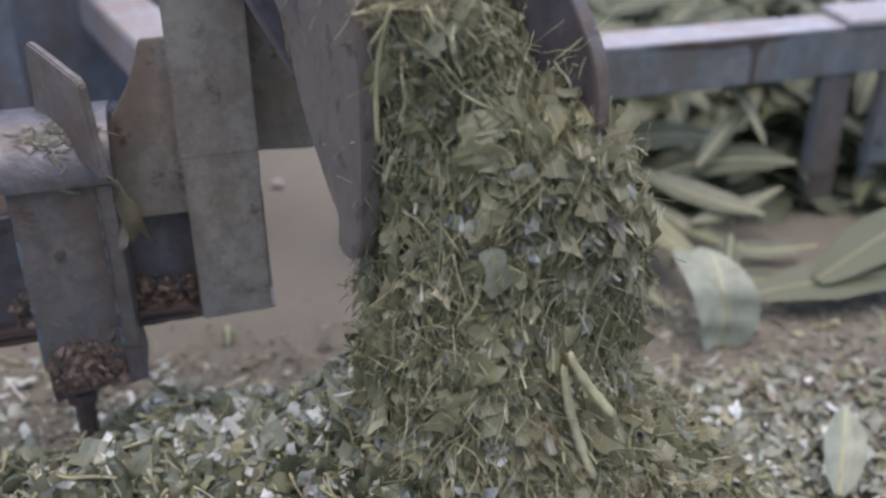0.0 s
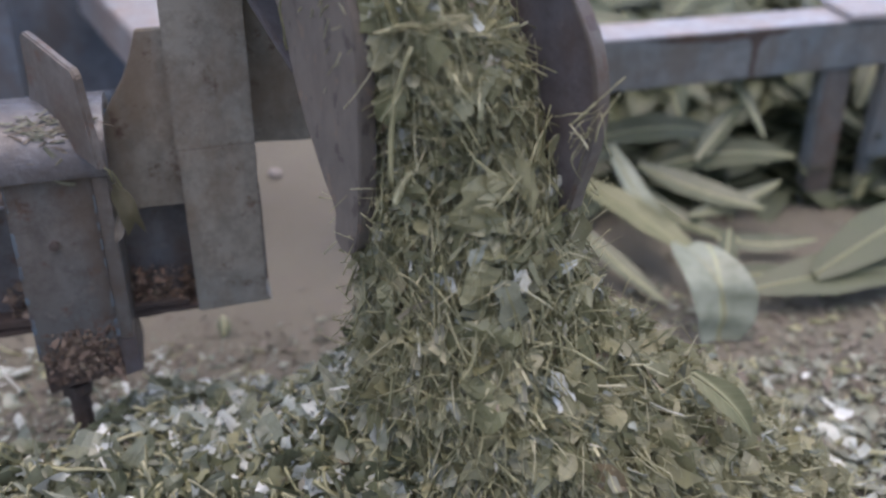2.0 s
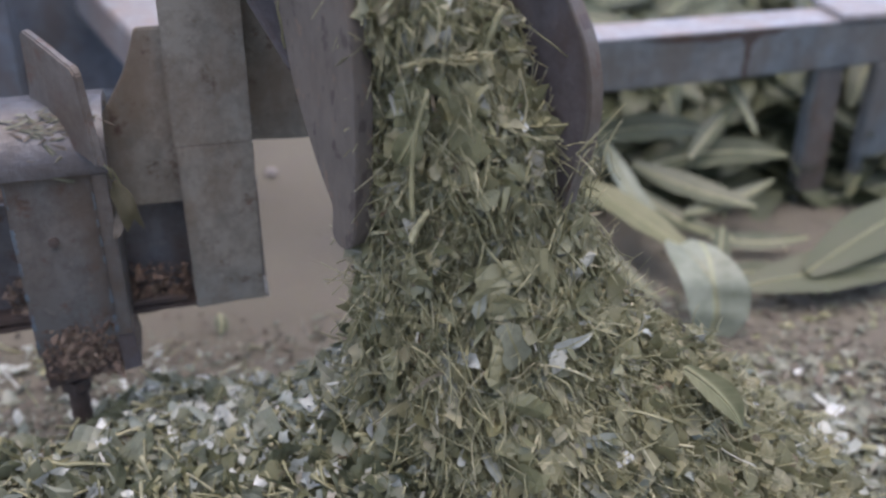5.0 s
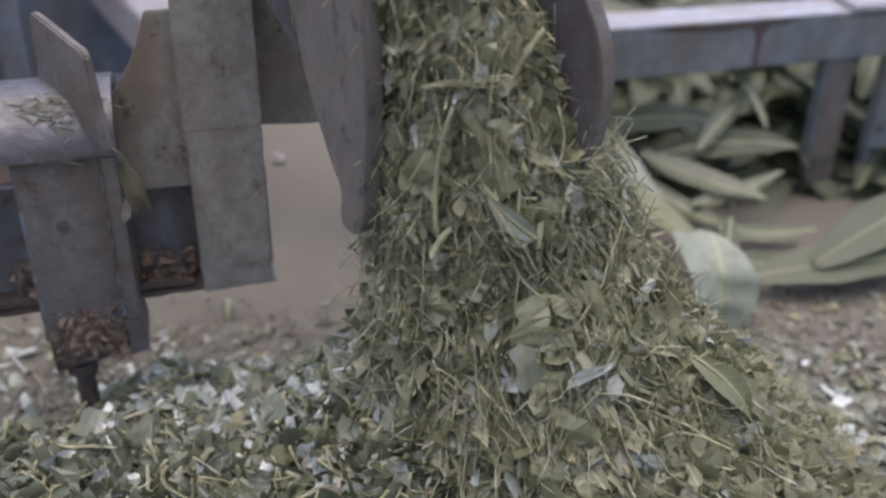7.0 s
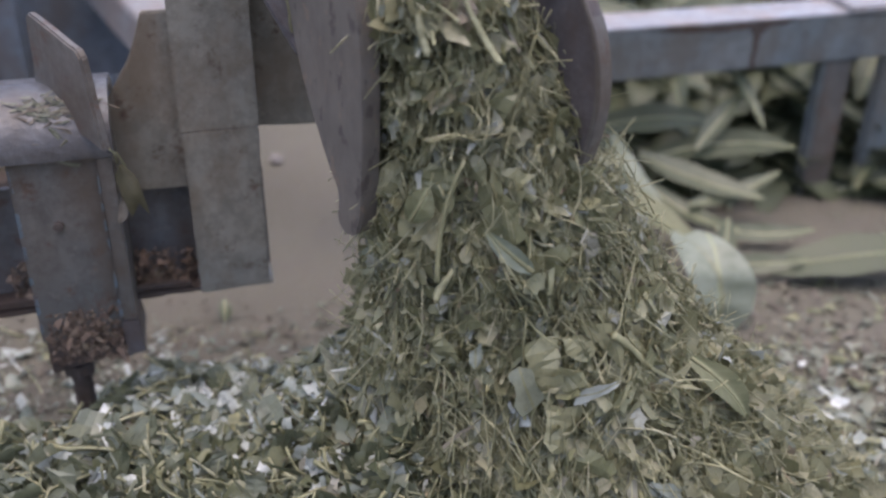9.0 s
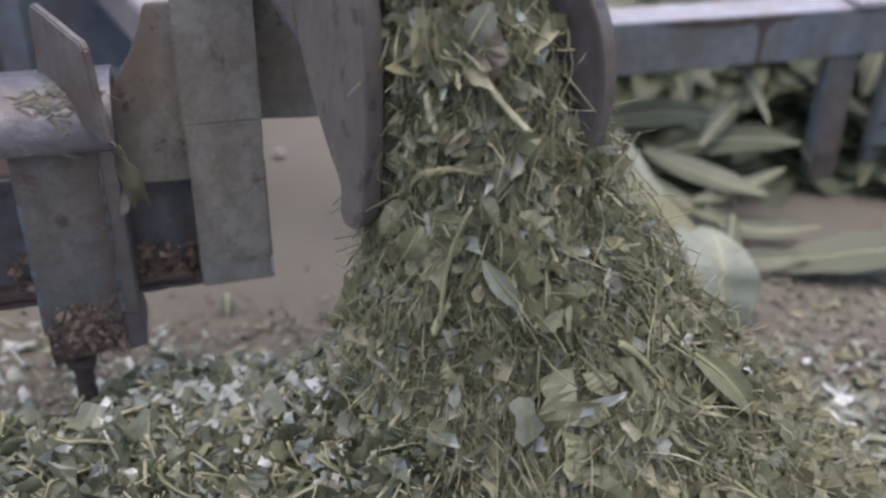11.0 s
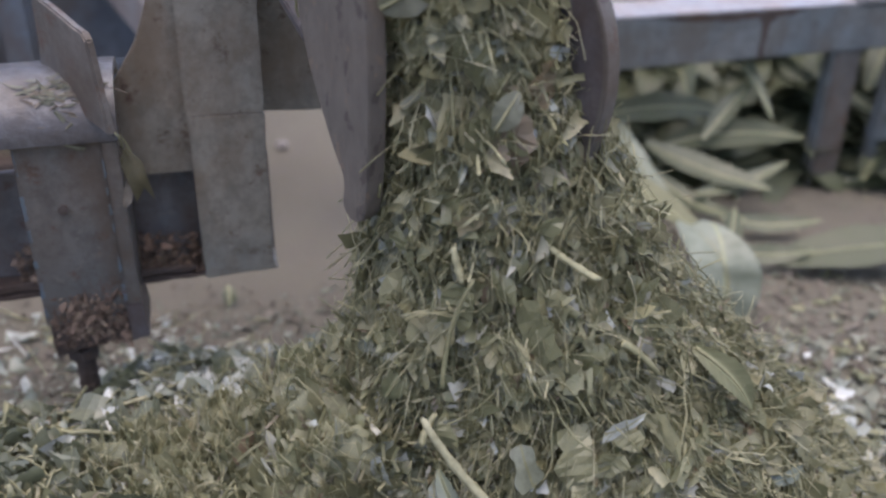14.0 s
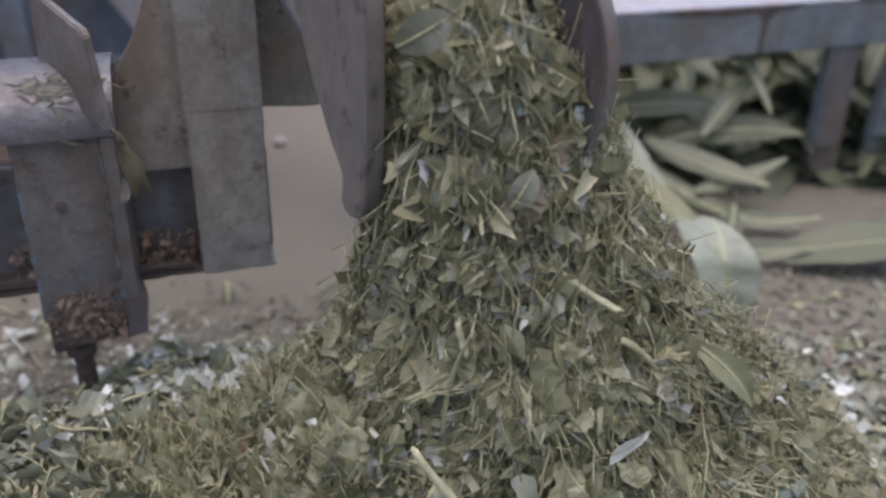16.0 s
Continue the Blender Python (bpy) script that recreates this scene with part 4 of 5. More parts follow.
def slide(side, s, times):
    """Heights of a clump at the times, from its height at the start."""
    out, t = [], 0.0
    edge = 0.5 if side > 0.55 else 1.0
    for stop in times:
        while t < stop - 1e-6:
            dt = min(0.1, stop - t)
            f = min(1.0, 0.30 + 1.6 * max(s, 0.0))
            if s < 0.42:
                f *= 1 - (1 - edge) * ease((0.42 - s) / 0.2)
            s = max(0.03, s - between(SPEED, t) * f * dt)
            t += dt
        out.append(s)
    return out


def clump_mesh(seed, coarse=False):
    """A rigid handful of cuttings: a lumpy filler core under scraps that hang downwards. Local -y is its outside."""
    rnd = random.Random(seed)
    b = Build()
    bm = bmesh.new()
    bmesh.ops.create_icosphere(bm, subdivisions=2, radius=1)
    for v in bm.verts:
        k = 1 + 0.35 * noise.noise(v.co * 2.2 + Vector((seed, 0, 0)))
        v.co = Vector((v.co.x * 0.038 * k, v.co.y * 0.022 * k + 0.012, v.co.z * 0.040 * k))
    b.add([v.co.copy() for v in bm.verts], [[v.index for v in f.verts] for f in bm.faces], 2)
    bm.free()
    for _ in range(150 if coarse else 190):
        a, rad = rnd.uniform(0, 6.3), 0.053 * math.sqrt(rnd.random())
        x, z = math.cos(a) * rad, math.sin(a) * rad
        y = -0.012 + 9.0 * (x * x + z * z) + rnd.uniform(-0.012, 0.010)
        base = Euler((-z * 6, 0, x * 9)).to_matrix()
        r = base @ turn(rnd, 0.75, 0.42)
        q = rnd.random()
        p = Vector((x, y, z))
        # A few pale scraps paint glints onto the mass.
        pale = rnd.choices((0, 4, 5), (0.905, 0.03, 0.065))[0]
        if coarse and q < 0.30:
            s = rnd.uniform(0.016, 0.032)
            leaf_bit(b, p, base @ turn(rnd, 0.9, 0.45), s * rnd.uniform(1.0, 1.9), s * rnd.uniform(0.5, 0.85), rnd, pale or 3, 1 if rnd.random() < 0.3 else None)
        elif q < 0.09:
            s = rnd.uniform(0.020, 0.032)
            leaf_bit(b, p, r, s * rnd.uniform(1.0, 1.8), s * rnd.uniform(0.45, 0.8), rnd, 3 if rnd.random() < 0.5 else 0, 1 if rnd.random() < 0.4 else None)
        elif q < 0.44:
            s = rnd.uniform(0.008, 0.021)
            leaf_bit(b, p, r, s * rnd.uniform(1.0, 2.0), s * rnd.uniform(0.4, 0.85), rnd, pale)
        elif q < 0.76:
            leaf_bit(b, p, base @ turn(rnd, 0.55, 0.45), rnd.uniform(0.018, 0.055), rnd.uniform(0.0012, 0.0045), rnd, 0 if rnd.random() < 0.72 else 1)
        else:
            thick = rnd.random() < 0.09
            stem_bit(b, p + Vector((0, -0.005, 0)), base @ turn(rnd, 0.5, 0.3), rnd.uniform(0.03, 0.075) if thick else rnd.uniform(0.035, 0.13), rnd.uniform(0.0012, 0.0021) if thick else rnd.uniform(0.0003, 0.0009), rnd)
    return b.mesh("leaf_clump", [CHOPPED, STEM, CORE, LEAF_FACE, PALE_CHIP, CHIP], True)


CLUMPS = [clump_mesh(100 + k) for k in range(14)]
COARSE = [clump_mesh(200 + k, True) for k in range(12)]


def child(name, mesh, parent, rows):
    ob = new(name, mesh)
    ob.parent = parent
    ob.matrix_basis = rows[0][1]
    MOVING.append((ob, rows))
    return ob


def build_stream():
    top = tagged(new("sliding_cuttings"), "dense chopped green leaves and stems sliding from the spout", "chopped leaves")
    rnd = random.Random(41)
    times = [0, 0.5, 1.0, 1.4, 1.8] + [k for k in range(3, 17)]
    s = 0.05
    while s < 1.13:
        z = min(s, 0.72)
        half = (along(RIGHT[7], z) - along(LEFT[0], z)) / 2
        count = max(6, int(2.4 * math.hypot(half, depth_at(z)) / 0.043))
        for k in range(count):
            side = -1 + 2 * (k + rnd.uniform(0.2, 0.8)) / count
            s0 = s + rnd.uniform(-0.014, 0.014)
            tilt, twist, yaw = rnd.gauss(0, 9), rnd.gauss(0, 12), rnd.gauss(0, 10)
            out = rnd.uniform(-0.012, 0.008)
            rows = []
            for t, h in zip(times, slide(side, s0, times)):
                x, y, zz, lean, turned = flow(side, h, t, out)
                rows.append((t, pose(x, y, zz, lean + tilt, twist + drift(side, h, t), turned + yaw)))
            child("leaf_clump", rnd.choice(COARSE if rnd.random() < max(ease((0.62 - s0) / 0.3), 0.75 * ease((s0 - 0.70) / 0.1)) else CLUMPS), top, rows)
        s += 0.036
    # the overhang that breaks off to the east
    for k in range(34):
        f, g = (k % 6) / 5, (k // 6) / 5
        x0 = 0.105 + 0.082 * f + rnd.uniform(-0.01, 0.01) - 0.02 * abs(g - 0.5)
        z0 = 0.568 - 0.25 * g - 0.03 * f * f - 0.035 * f * (1 - g) + rnd.uniform(-0.012, 0.012)
        y0 = 1.10 + 0.06 * f * f + rnd.uniform(-0.02, 0.02)
        x1 = 0.15 + 0.34 * (0.35 * f + 0.65 * g) + rnd.uniform(-0.03, 0.03)
        y1 = rnd.uniform(1.04, 1.27)
        z1 = max(0.03, 0.27 - 0.62 * (x1 - 0.13)) + rnd.uniform(-0.02, 0.01) - 0.15 * abs(y1 - 1.13)
        yaw, tilt = 55 * f - 5, rnd.gauss(0, 10)
        sunk = 0.028 + 0.03 * (1 - g)
        rows = [(0, pose(x0, y0, z0, -5, tilt, yaw)), (0.5, pose(x0 + 0.004, y0, z0 - 0.45 * sunk, -5, tilt, yaw)), (0.9, pose(x0 + 0.008, y0, z0 - sunk, -6, tilt, yaw))]
        for t, p in ((1.0, 0.05), (1.1, 0.14), (1.2, 0.28), (1.3, 0.52), (1.4, 0.80), (1.5, 0.96), (1.65, 1.0)):
            q = min(1, p * (1.1 if g > 0.5 else 0.95))
            rows.append((t, pose(x0 + 0.008 + (x1 - x0 - 0.008) * q, y0 + (y1 - y0) * q, z0 - sunk + (z1 - z0 + sunk) * (0.35 * q + 0.65 * q * q),
                                 -6 - 34 * q, tilt + 40 * q * (1 - q), yaw * (1 - 0.5 * q))))
        rows.append((8, pose(x1 + 0.006, y1, z1 - 0.004, -42, tilt, yaw * 0.5)))
        rows.append((16, pose(x1 + 0.010, y1, z1 - 0.006, -42, tilt, yaw * 0.5)))
        child("leaf_clump", rnd.choice(COARSE), top, rows)
    # the bulge that swells to the west and slumps onto the pile
    for k in range(44):
        f, g = (k % 6) / 5, (k // 6) / 7
        a = radians(95 - 125 * g)
        rad = 0.045 + 0.075 * f
        xb = -0.10 - 0.075 * f * math.sin(math.pi * min(1, 0.18 + g * 0.8)) + rnd.uniform(-0.01, 0.01) + 0.05 * (1 - f)
        zb = 0.41 - 0.30 * g - 0.02 * f - 0.05 * f * f * (1 - g) + rnd.uniform(-0.012, 0.012)
        yb = 1.06 + 0.10 * f * f - 0.06 * g + rnd.uniform(-0.02, 0.02)
        x1 = -0.07 - 0.37 * (0.3 * f + 0.7 * g) + rnd.uniform(-0.03, 0.03)
        y1 = rnd.uniform(0.97, 1.13)
        z1 = 0.132 + 0.14 * ease((x1 + 0.28) / 0.23) + rnd.uniform(-0.012, 0.01) - 0.06 * ease((-0.33 - x1) / 0.15) - 0.5 * max(0.0, 1.07 - y1)
        yaw, tilt = -55 * f, rnd.gauss(0, 10)
        rows = [(0, pose(0.0, 1.22, 0.46 - 0.1 * g, 0, 0, 0)), (9.0, pose(xb + 0.12, 1.20, zb + 0.06, 0, tilt, 0)), (10.4, pose(xb + 0.09, yb + 0.06, zb + 0.05, -5, tilt, yaw * 0.6)),
                (11.5, pose(xb + 0.080, yb + 0.02, zb + 0.018, -5, tilt, yaw)), (12.2, pose(xb + 0.052, yb, zb + 0.004, -6, tilt, yaw)), (12.7, pose(xb + 0.020, yb, zb - 0.006, -8, tilt, yaw)),
                (13.0, pose(xb - 0.002, yb, zb - 0.016, -10, tilt - 6, yaw))]
        xs, zs = xb - 0.002, zb - 0.016
        for t, p in ((13.1, 0.13), (13.2, 0.42), (13.3, 0.78), (13.4, 0.97), (13.5, 1.0)):
            rows.append((t, pose(xs + (x1 - xs) * p, yb + (y1 - yb) * p, zs + (z1 - zs) * (0.4 * p + 0.6 * p * p), -10 + 14 * p, tilt - 6 - 25 * p * (1 - p), yaw * (1 - 0.7 * p))))
        rows.append((16, pose(x1 - 0.004, y1, z1 - 0.004, 5, tilt, yaw * 0.3)))
        child("leaf_clump", rnd.choice(COARSE if rnd.random() < 0.45 else CLUMPS), top, rows)
    # larger scraps and stalks that ride on the mass
    for k in range(70):
        b = Build()
        size = rnd.uniform(0.022, 0.038)
        leaf_bit(b, Vector((0, 0, 0)), Matrix.Identity(3), size * rnd.uniform(1.2, 1.9), size, rnd)
        side, s0 = rnd.uniform(-0.75, 0.75), rnd.uniform(0.12, 1.1)
        tilt, twist, yaw = rnd.gauss(0, 14), rnd.gauss(0, 35), rnd.gauss(0, 16)
        rows = []
        for t, h in zip(times, slide(side, s0, times)):
            x, y, zz, lean, turned = flow(side, h, t, 0.024)
            rows.append((t, pose(x, y, zz, lean + tilt, twist + drift(side, h, t), turned + yaw)))
        child("leaf_scrap", b.mesh("leaf_scrap", [CHOPPED]), top, rows)
    for k in range(120):
        b = Build()
        stem_bit(b, Vector((0, 0, 0)), Matrix.Identity(3), rnd.uniform(0.05, 0.14), rnd.uniform(0.0006, 0.0018), rnd, 0, 8)
        side, s0 = rnd.uniform(-0.8, 0.8), rnd.uniform(0.10, 1.1)
        tilt, twist, yaw = rnd.gauss(0, 8), rnd.gauss(8, 26), rnd.gauss(0, 10)
        rows = []
        for t, h in zip(times, slide(side, s0, times)):
            x, y, zz, lean, turned = flow(side, h, t, 0.026)
            rows.append((t, pose(x, y, zz, lean + tilt, twist + drift(side, h, t), turned + yaw)))
        child("stem", b.mesh("stem", [STEM], True), top, rows)

    build_stalks(top)
    build_marked_pieces(top)


def stalk_mesh(length, rad, seed, bend=0.08):
    """A thick cut stalk with nodes and a split end."""
    rnd = random.Random(seed)
    b = Build()
    n, m = 14, 9
    verts = []
    for j in range(n + 1):
        f = j / n
        c = Vector((bend * length * (f - 0.5) ** 2 * 2, 0.02 * length * math.sin(f * 5), (f - 0.5) * length))
        q = rad * (1.1 - 0.35 * f) * (1.25 if j in (4, 9) else 1.0)
        for i in range(m):
            a = 2 * math.pi * i / m
            k = q * (1 + 0.12 * math.sin(a * 3 + f * 2)) * (0.55 if j == n and i % 2 else 1)
            verts.append(c + Vector((math.cos(a) * k, math.sin(a) * k, rnd.uniform(-0.004, 0.004) if j in (0, n) else 0)))
    b.add(verts, [(j * m + i, j * m + (i + 1) % m, (j + 1) * m + (i + 1) % m, (j + 1) * m + i) for j in range(n) for i in range(m)] + [tuple(range(m - 1, -1, -1)), tuple(range(n * m, n * m + m))])
    return b.mesh("stalk", [STEM], True)


def build_lying_stalk():
    """A thick stalk on the foot of the pile, shoved aside by the fall of the overhang."""
    def lying(a, c):
        a, c = Vector(a), Vector(c)
        return Matrix.Translation((a + c) / 2) @ (c - a).to_track_quat('Z', 'Y').to_matrix().to_4x4()

    still, moved = lying((0.290, 1.207, 0.094), (0.410, 1.184, 0.060)), lying((0.352, 1.152, 0.106), (0.468, 1.118, 0.082))
    ob = tagged(new("stalk", stalk_mesh(0.125, 0.0058, 71)), "thick straw-coloured stalk lying on the chopped leaves", "stalk")
    ob.matrix_basis = still
    MOVING.append((ob, [(0, still), (1.35, still), (1.6, moved), (16, moved)]))


def build_stalks(top):
    rows = [(0, 0.05, 1.30, 1.05, -20), (9, 0.0, 1.20, 0.78, -20), (11.4, -0.011, 1.16, 0.590, -28), (12, 0.001, 1.070, 0.514, -32), (12.5, 0.029, 1.045, 0.470, -38), (13, 0.046, 1.025, 0.426, -32),
            (13.2, 0.048, 1.01, 0.365, -28), (13.3, 0.045, 1.0, 0.317, -26), (13.5, 0.034, 0.985, 0.253, -30), (14.5, 0.027, 0.972, 0.221, -36), (16, 0.023, 0.965, 0.195, -38)]
    child("stalk", stalk_mesh(0.17, 0.0050, 3), top, [(t, pose(x, y, z, -10, a, 8)) for t, x, y, z, a in rows])
    rows = [(0, -0.055, 0.654, 6), (1, -0.048, 0.636, 7), (2, -0.040, 0.610, 8), (3.5, -0.030, 0.585, 7), (6.5, -0.009, 0.549, 5), (8, -0.001, 0.519, 8), (9, 0.003, 0.494, 10), (12, 0.006, 0.42, 12), (16, 0.01, 0.31, 12)]
    child("stalk", stalk_mesh(0.125, 0.0024, 4, 0.12), top, [(t, pose(x, 1.075 - 0.18 * max(0, 0.60 - z), z, -8, a, -8)) for t, x, z, a in rows])
    # two pale stalks in the overhang, which drop with it
    for (x, z, a, length, seed), (x1, z1) in zip(((0.132, 0.301, -15, 0.13, 6), (0.144, 0.348, -34, 0.08, 7), (0.120, 0.23, -4, 0.08, 8)), ((0.26, 0.10), (0.33, 0.10), (0.22, 0.08))):
        rows = [(0, pose(x, 1.03, z, -8, a, 0)), (0.9, pose(x + 0.012, 1.03, z - 0.03, -8, a, 0)), (1.2, pose(x + 0.03, 1.02, z - 0.07, -10, a - 8, 0)),
                (1.4, pose(x + 0.6 * (x1 - x), 1.02, (z + z1) / 2 - 0.03, -20, a - 25, 0)), (1.6, pose(x1, 1.04, z1, -40, a - 40, 0)), (16, pose(x1, 1.04, z1, -40, a - 40, 0))]
        child("stalk", stalk_mesh(length, 0.0052, seed), top, rows)
    # a tuft of fibres creeping down along the eastern cheek
    rnd = random.Random(9)
    rows = [(0, 0.118, 1.12, 0.645), (1.5, 0.130, 1.09, 0.600), (3.5, 0.143, 1.09, 0.574), (7, 0.150, 1.08, 0.545), (9, 0.156, 1.08, 0.533), (12, 0.165, 1.08, 0.50), (16, 0.175, 1.07, 0.455)]
    for k in range(13):
        b = Build()
        stem_bit(b, Vector((rnd.gauss(0, 0.007), rnd.gauss(0, 0.006), rnd.gauss(0, 0.012))), turn(rnd, 0.6, 0.5), rnd.uniform(0.03, 0.07), rnd.uniform(0.0005, 0.0012), rnd, 0, 9)
        child("fibre", b.mesh("fibre", [STEM], True), top, [(t, pose(x, y, z, 0, 20 - 2 * t, 10)) for t, x, y, z in rows])
    # chips that come loose, fall and lie still
    for k, t0 in enumerate((0.4, 1.1, 1.9, 3.2, 4.7, 6.2, 7.4, 8.6, 9.9, 11.2, 12.4, 14.0, 15.1)):
        b = Build()
        s = rnd.uniform(0.008, 0.016)
        leaf_bit(b, Vector(), Matrix.Identity(3), s * 1.6, s, rnd)
        side = 1 if k % 3 else -1
        x0, z0 = 0.02 + 0.07 * side, 0.55
        x1, y1 = (rnd.uniform(0.30, 0.62) if side > 0 else rnd.uniform(-0.36, -0.20)), rnd.uniform(1.0, 1.3)
        z1 = max(0.02, pile_height(x1, y1) + 0.02)
        rows = [(0, pose(x0, 1.17, z0, 20, 30, 0)), (t0, pose(x0, 1.17, z0, 20, 30, 0))]
        for p in (0.25, 0.5, 0.75, 1.0):
            rows.append((t0 + 0.4 * p, pose(x0 + (x1 - x0) * p, 1.17 + (y1 - 1.17) * p - 0.10 * math.sin(math.pi * p), z0 + (z1 - z0) * (0.15 * p + 0.85 * p * p), 20 + 60 * p, 30 + 70 * p, 50 * p)))
        rows.append((16, rows[-1][1]))
        child("leaf_chip", b.mesh("leaf_chip", [CHOPPED]), top, rows)
    # a whole leaf that stays on the eastern slope once the overhang is down
    leaf = long_leaf_mesh("leaf", 0.10, 0.030, 0.16, 0.45, 0.9, 40, MID_LEAF)
    way = Vector((0.087, -0.02, -0.093)).normalized()
    up = Vector((0.25, -0.62, 0.62))
    up = (up - way * up.dot(way)).normalized()
    end = Matrix.Translation((0.300, 1.09, 0.275)) @ Matrix((way.cross(up), way, up)).transposed().to_4x4()
    child("leaf", leaf, top, [(0, pose(0.15, 1.16, 0.50, 30, 10, 150)), (0.9, pose(0.155, 1.16, 0.48, 30, 10, 150)), (1.2, pose(0.20, 1.14, 0.40, 35, 12, 140)), (1.4, pose(0.26, 1.12, 0.32, 40, 14, 130)), (1.6, end), (16, end)])


def build_marked_pieces(top):
    """The larger pale scraps and stalks that stand out on the mass; rows of time, place and tilt."""
    pale_leaf = [(0, 0.032, 1.160, 0.640, -50), (4, 0.055, 1.135, 0.559, -50), (5.6, 0.060, 1.085, 0.525, -50), (6.3, 0.062, 1.063, 0.507, -50), (7.5, 0.068, 1.059, 0.486, -52), (9, 0.068, 1.054, 0.462, -50), (11.5, 0.051, 1.042, 0.406, -35), (12, 0.042, 1.037, 0.375, -30), (12.5, 0.035, 1.025, 0.336, -25), (13, 0.029, 1.022, 0.310, -25), (13.2, 0.022, 1.016, 0.281, -25), (13.5, 0.013, 1.003, 0.203, -30), (16, 0.009, 0.979, 0.176, -30)]
    falling_stalk = [(6.5, 0.064, 1.105, 0.644, 20), (7, 0.072, 1.106, 0.635, 29), (7.5, 0.087, 1.112, 0.618, 37), (8, 0.090, 1.103, 0.606, 53), (8.2, 0.105, 1.107, 0.580, 75), (8.3, 0.102, 1.093, 0.555, 115), (8.4, 0.116, 1.091, 0.527, 130), (8.6, 0.146, 1.085, 0.466, 158), (8.8, 0.175, 1.077, 0.403, 160), (8.95, 0.197, 1.059, 0.346, 140), (16, 0.203, 1.050, 0.330, 138)]
    white_chip = [(0, 0.107, 1.077, 0.476, 70), (1.7, 0.119, 1.096, 0.443, 70), (6.5, 0.151, 1.035, 0.342, 75), (9, 0.165, 1.028, 0.318, 80), (11.3, 0.170, 1.020, 0.301, 80), (12, 0.174, 1.019, 0.293, 80), (13, 0.180, 1.016, 0.287, 78), (13.5, 0.187, 1.017, 0.275, 76), (14.5, 0.193, 1.017, 0.268, 76), (16, 0.198, 1.008, 0.248, 70)]
    white_flake = [(0, 0.029, 1.060, 0.507, 20), (1, 0.030, 1.058, 0.489, 20), (2, 0.036, 1.054, 0.475, 15), (3, 0.040, 1.049, 0.449, 15), (4, 0.041, 1.049, 0.433, 10), (6.5, 0.049, 1.036, 0.389, 0), (8, 0.044, 1.033, 0.367, 0), (9, 0.037, 1.032, 0.352, -5), (12, 0.005, 1.024, 0.285, -10), (13, -0.002, 1.022, 0.257, -10), (13.4, -0.005, 1.012, 0.209, -10), (16, -0.006, 0.981, 0.173, -10)]
    torn_leaf = [(0, 0.054, 1.055, 0.464, -20), (1.5, 0.066, 1.053, 0.434, -20), (2, 0.071, 1.053, 0.425, -22), (3, 0.079, 1.050, 0.407, -24), (4, 0.078, 1.046, 0.395, -25), (6.5, 0.084, 1.026, 0.354, -25), (9, 0.088, 1.017, 0.326, -25), (12, 0.087, 1.003, 0.269, -25), (16, 0.092, 0.980, 0.198, -25)]
    short_stalk = [(0, -0.048, 1.103, 0.555, 25), (4, -0.021, 1.072, 0.509, 28), (6.5, -0.006, 1.065, 0.473, 30), (8, 0.002, 1.059, 0.446, 32), (9, 0.004, 1.054, 0.424, 30), (12, -0.008, 1.046, 0.346, 25), (13.2, -0.015, 1.036, 0.286, 25), (16, -0.009, 0.989, 0.185, 25)]
    slant_stalk = [(9, 0.035, 1.089, 0.667, -30), (11.5, 0.062, 1.075, 0.572, -45), (12.5, 0.084, 1.067, 0.515, -50), (13.5, 0.111, 1.058, 0.457, -55), (14.5, 0.128, 1.057, 0.424, -58), (15.5, 0.140, 1.055, 0.410, -58), (16, 0.145, 1.054, 0.398, -58)]
    upright_stalk = [(9, -0.018, 1.088, 0.666, -15), (11.5, -0.012, 1.083, 0.573, -15), (13, 0.002, 1.070, 0.509, -15), (13.4, 0.008, 1.061, 0.464, -15), (14, 0.012, 1.054, 0.433, -15), (14.5, 0.012, 1.053, 0.413, -15), (15, 0.013, 1.047, 0.386, -15), (15.5, 0.019, 1.039, 0.365, -15), (16, 0.019, 1.035, 0.354, -15)]
    fibre_bundle = [(0, -0.031, 1.090, 0.712, 78), (4, 0.008, 1.088, 0.667, 80), (6.5, 0.023, 1.080, 0.634, 82), (8, 0.029, 1.075, 0.599, 82), (9, 0.031, 1.073, 0.575, 82), (11.5, 0.023, 1.066, 0.518, 84), (12.5, 0.014, 1.058, 0.463, 84), (13.3, 0.003, 1.055, 0.412, 84), (14.5, 0.005, 1.042, 0.364, 80), (16, 0.009, 1.024, 0.299, 80)]
    green_leaf = [(0, -0.055, 1.105, 0.642, 30), (2, -0.043, 1.094, 0.613, 30), (4, -0.029, 1.088, 0.586, 30), (6.5, -0.022, 1.084, 0.547, 30), (8, -0.021, 1.080, 0.522, 30), (9, -0.020, 1.075, 0.501, 30), (12, -0.037, 1.076, 0.421, 30), (13, -0.045, 1.073, 0.368, 30), (13.5, -0.049, 1.067, 0.321, 30), (16, -0.052, 1.027, 0.227, 30)]
    cap_leaf = [(9, -0.042, 1.124, 0.762, 60), (12, -0.043, 1.108, 0.727, 60), (14.2, -0.035, 1.097, 0.684, 60), (15, -0.027, 1.096, 0.671, 60), (15.5, -0.024, 1.092, 0.665, 60), (16, -0.021, 1.090, 0.651, 60)]
    side_leaf = [(11, 0.031, 1.089, 0.670, 30), (13, 0.046, 1.079, 0.609, 30), (14.5, 0.058, 1.074, 0.573, 30), (15.2, 0.064, 1.071, 0.548, 30), (15.5, 0.071, 1.067, 0.534, 30), (16, 0.074, 1.063, 0.508, 30)]

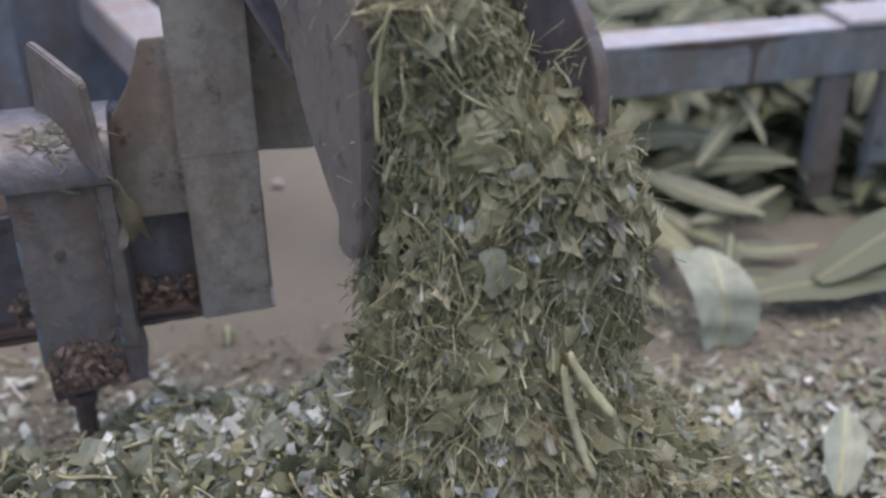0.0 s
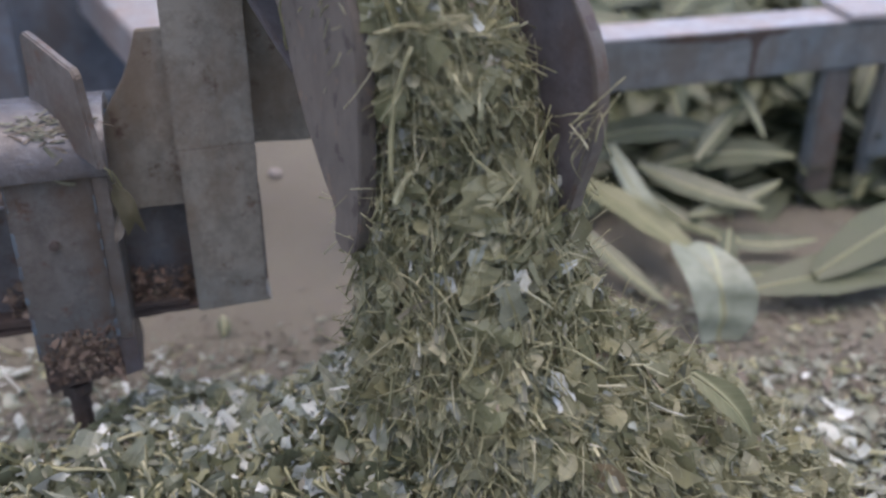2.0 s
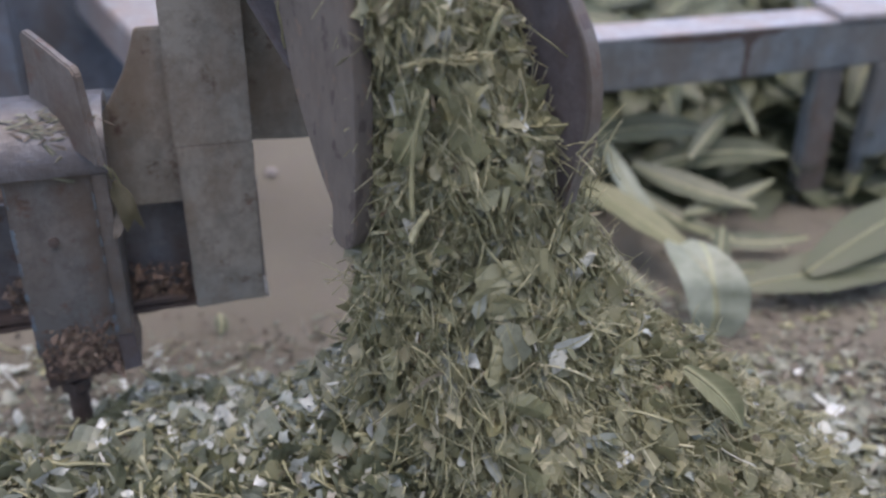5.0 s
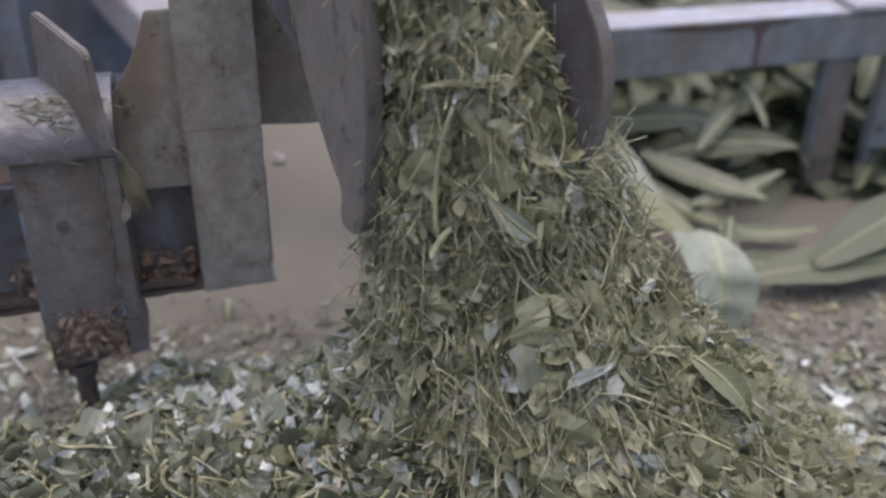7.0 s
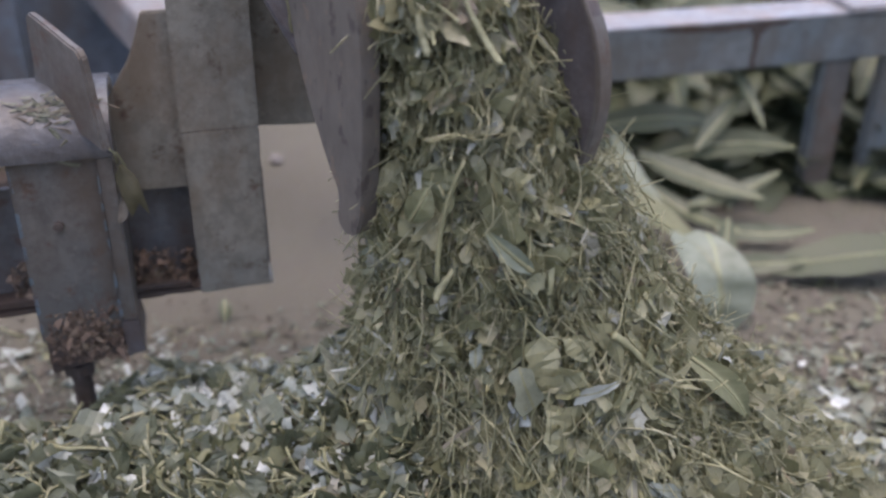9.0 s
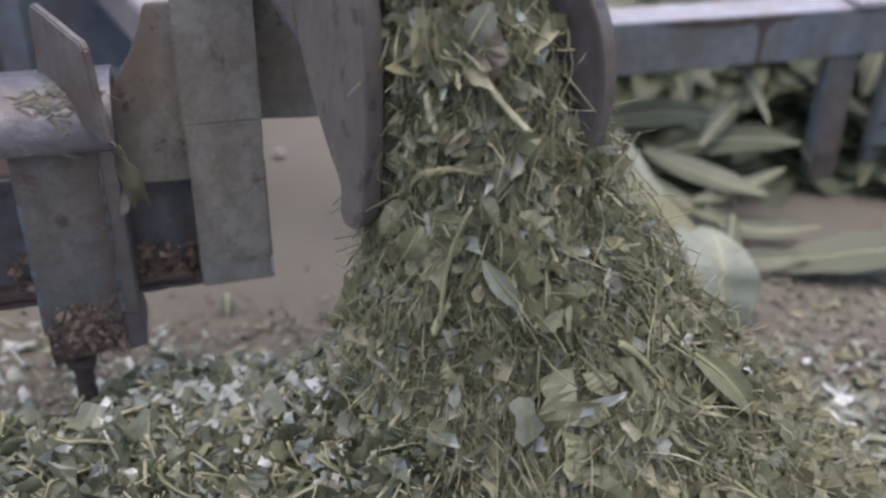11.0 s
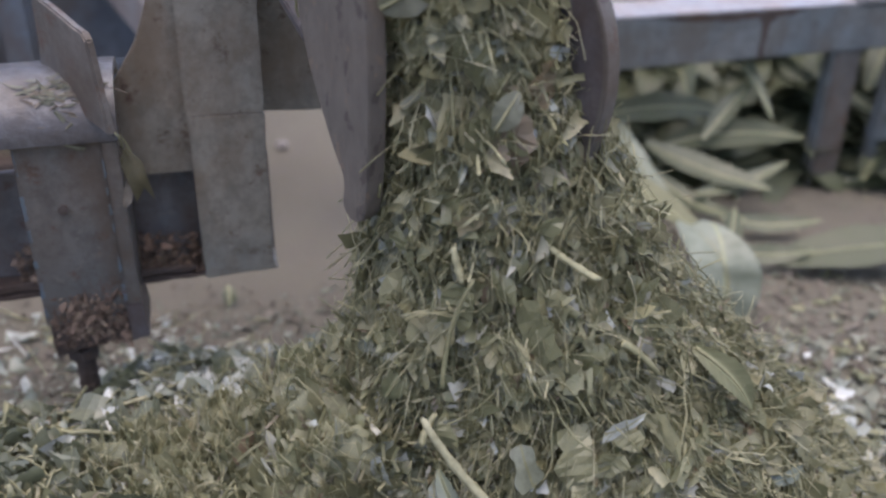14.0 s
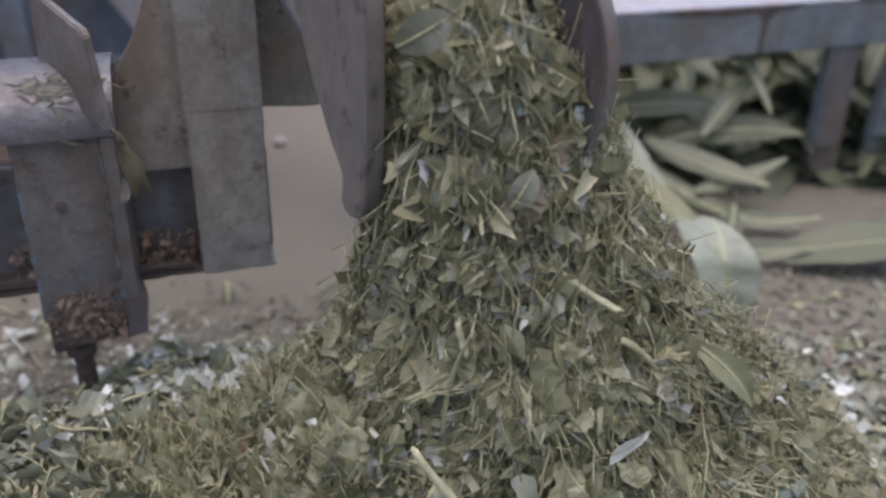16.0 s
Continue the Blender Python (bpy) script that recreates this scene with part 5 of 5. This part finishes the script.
    def ride(name, mesh, rows, label="", leaf=True, lean=-10, yaw=0):
        t, x, y, z, a = rows[0]
        if t > 0:
            back = 0.026 * t
            rows = [(0, x - 0.4 * back, y + 0.55 * back, z + 0.67 * back, a)] + rows
        flat = pose(0, 0, 0, 90, 0, 0) if leaf else Matrix()
        ob = child(name, mesh, top, [(t, pose(x, y, z, lean - 25 * ease((0.42 - z) / 0.3), a, yaw) @ flat) for t, x, y, z, a in rows])
        if label:
            ob["label"] = label

    def blade(length, width, seed, mat, bow=0.06, cup=0.3, twist=0.5):
        return long_leaf_mesh("leaf", length, width, bow, cup, twist, seed, mat)

    def flake(length, width, seed, mat):
        b = Build()
        leaf_bit(b, Vector(), Matrix.Identity(3), length, width, random.Random(seed), 0, 1)
        return b.mesh("leaf_scrap", [mat, STEM], True)

    ride("leaf", blade(0.060, 0.019, 51, PALE_SHEEN_LEAF), pale_leaf, "pale pointed leaf underside")
    ride("stalk", stalk_mesh(0.072, 0.0040, 52), falling_stalk, "thick straw-coloured stalk", False)
    ride("leaf_scrap", flake(0.048, 0.018, 53, PALE_CHIP), white_chip, "bright whitish leaf scrap", False)
    ride("leaf_scrap", flake(0.022, 0.016, 54, PALE_CHIP), white_flake, "bright whitish leaf scrap", False)
    ride("leaf_scrap", flake(0.044, 0.028, 55, PILE_LEAF), torn_leaf, "shiny grey-green torn leaf", False)
    ride("stalk", stalk_mesh(0.036, 0.0038, 56), short_stalk, "short straw-coloured stalk", False)
    ride("stalk", stalk_mesh(0.066, 0.0036, 57), slant_stalk, "straw-coloured stalk", False)
    ride("stalk", stalk_mesh(0.038, 0.0040, 58), upright_stalk, "short straw-coloured stalk", False)
    rnd = random.Random(59)
    for k in range(9):
        b = Build()
        stem_bit(b, Vector((rnd.gauss(0, 0.0022), rnd.gauss(0, 0.003), rnd.gauss(0, 0.008))), turn(rnd, 0.09, 0.12), rnd.uniform(0.05, 0.085), rnd.uniform(0.0006, 0.0014), rnd, 0, 9)
        ride("fibre", b.mesh("fibre", [STEM], True), fibre_bundle, "pale split fibre", False)
    ride("leaf", blade(0.038, 0.028, 60, MID_LEAF, 0.1, 0.4), green_leaf, "fresh green leaf tip")
    ride("leaf", blade(0.058, 0.038, 61, CHIP, 0.10, 0.2), cap_leaf, "broad pale green leaf piece")
    ride("leaf", blade(0.042, 0.026, 62, CHIP, 0.08, 0.3), side_leaf, "pale green leaf piece")


build_stream()
build_lying_stalk()


def motions():
    for ob, rows in MOVING:
        walk(ob, rows)


motions()
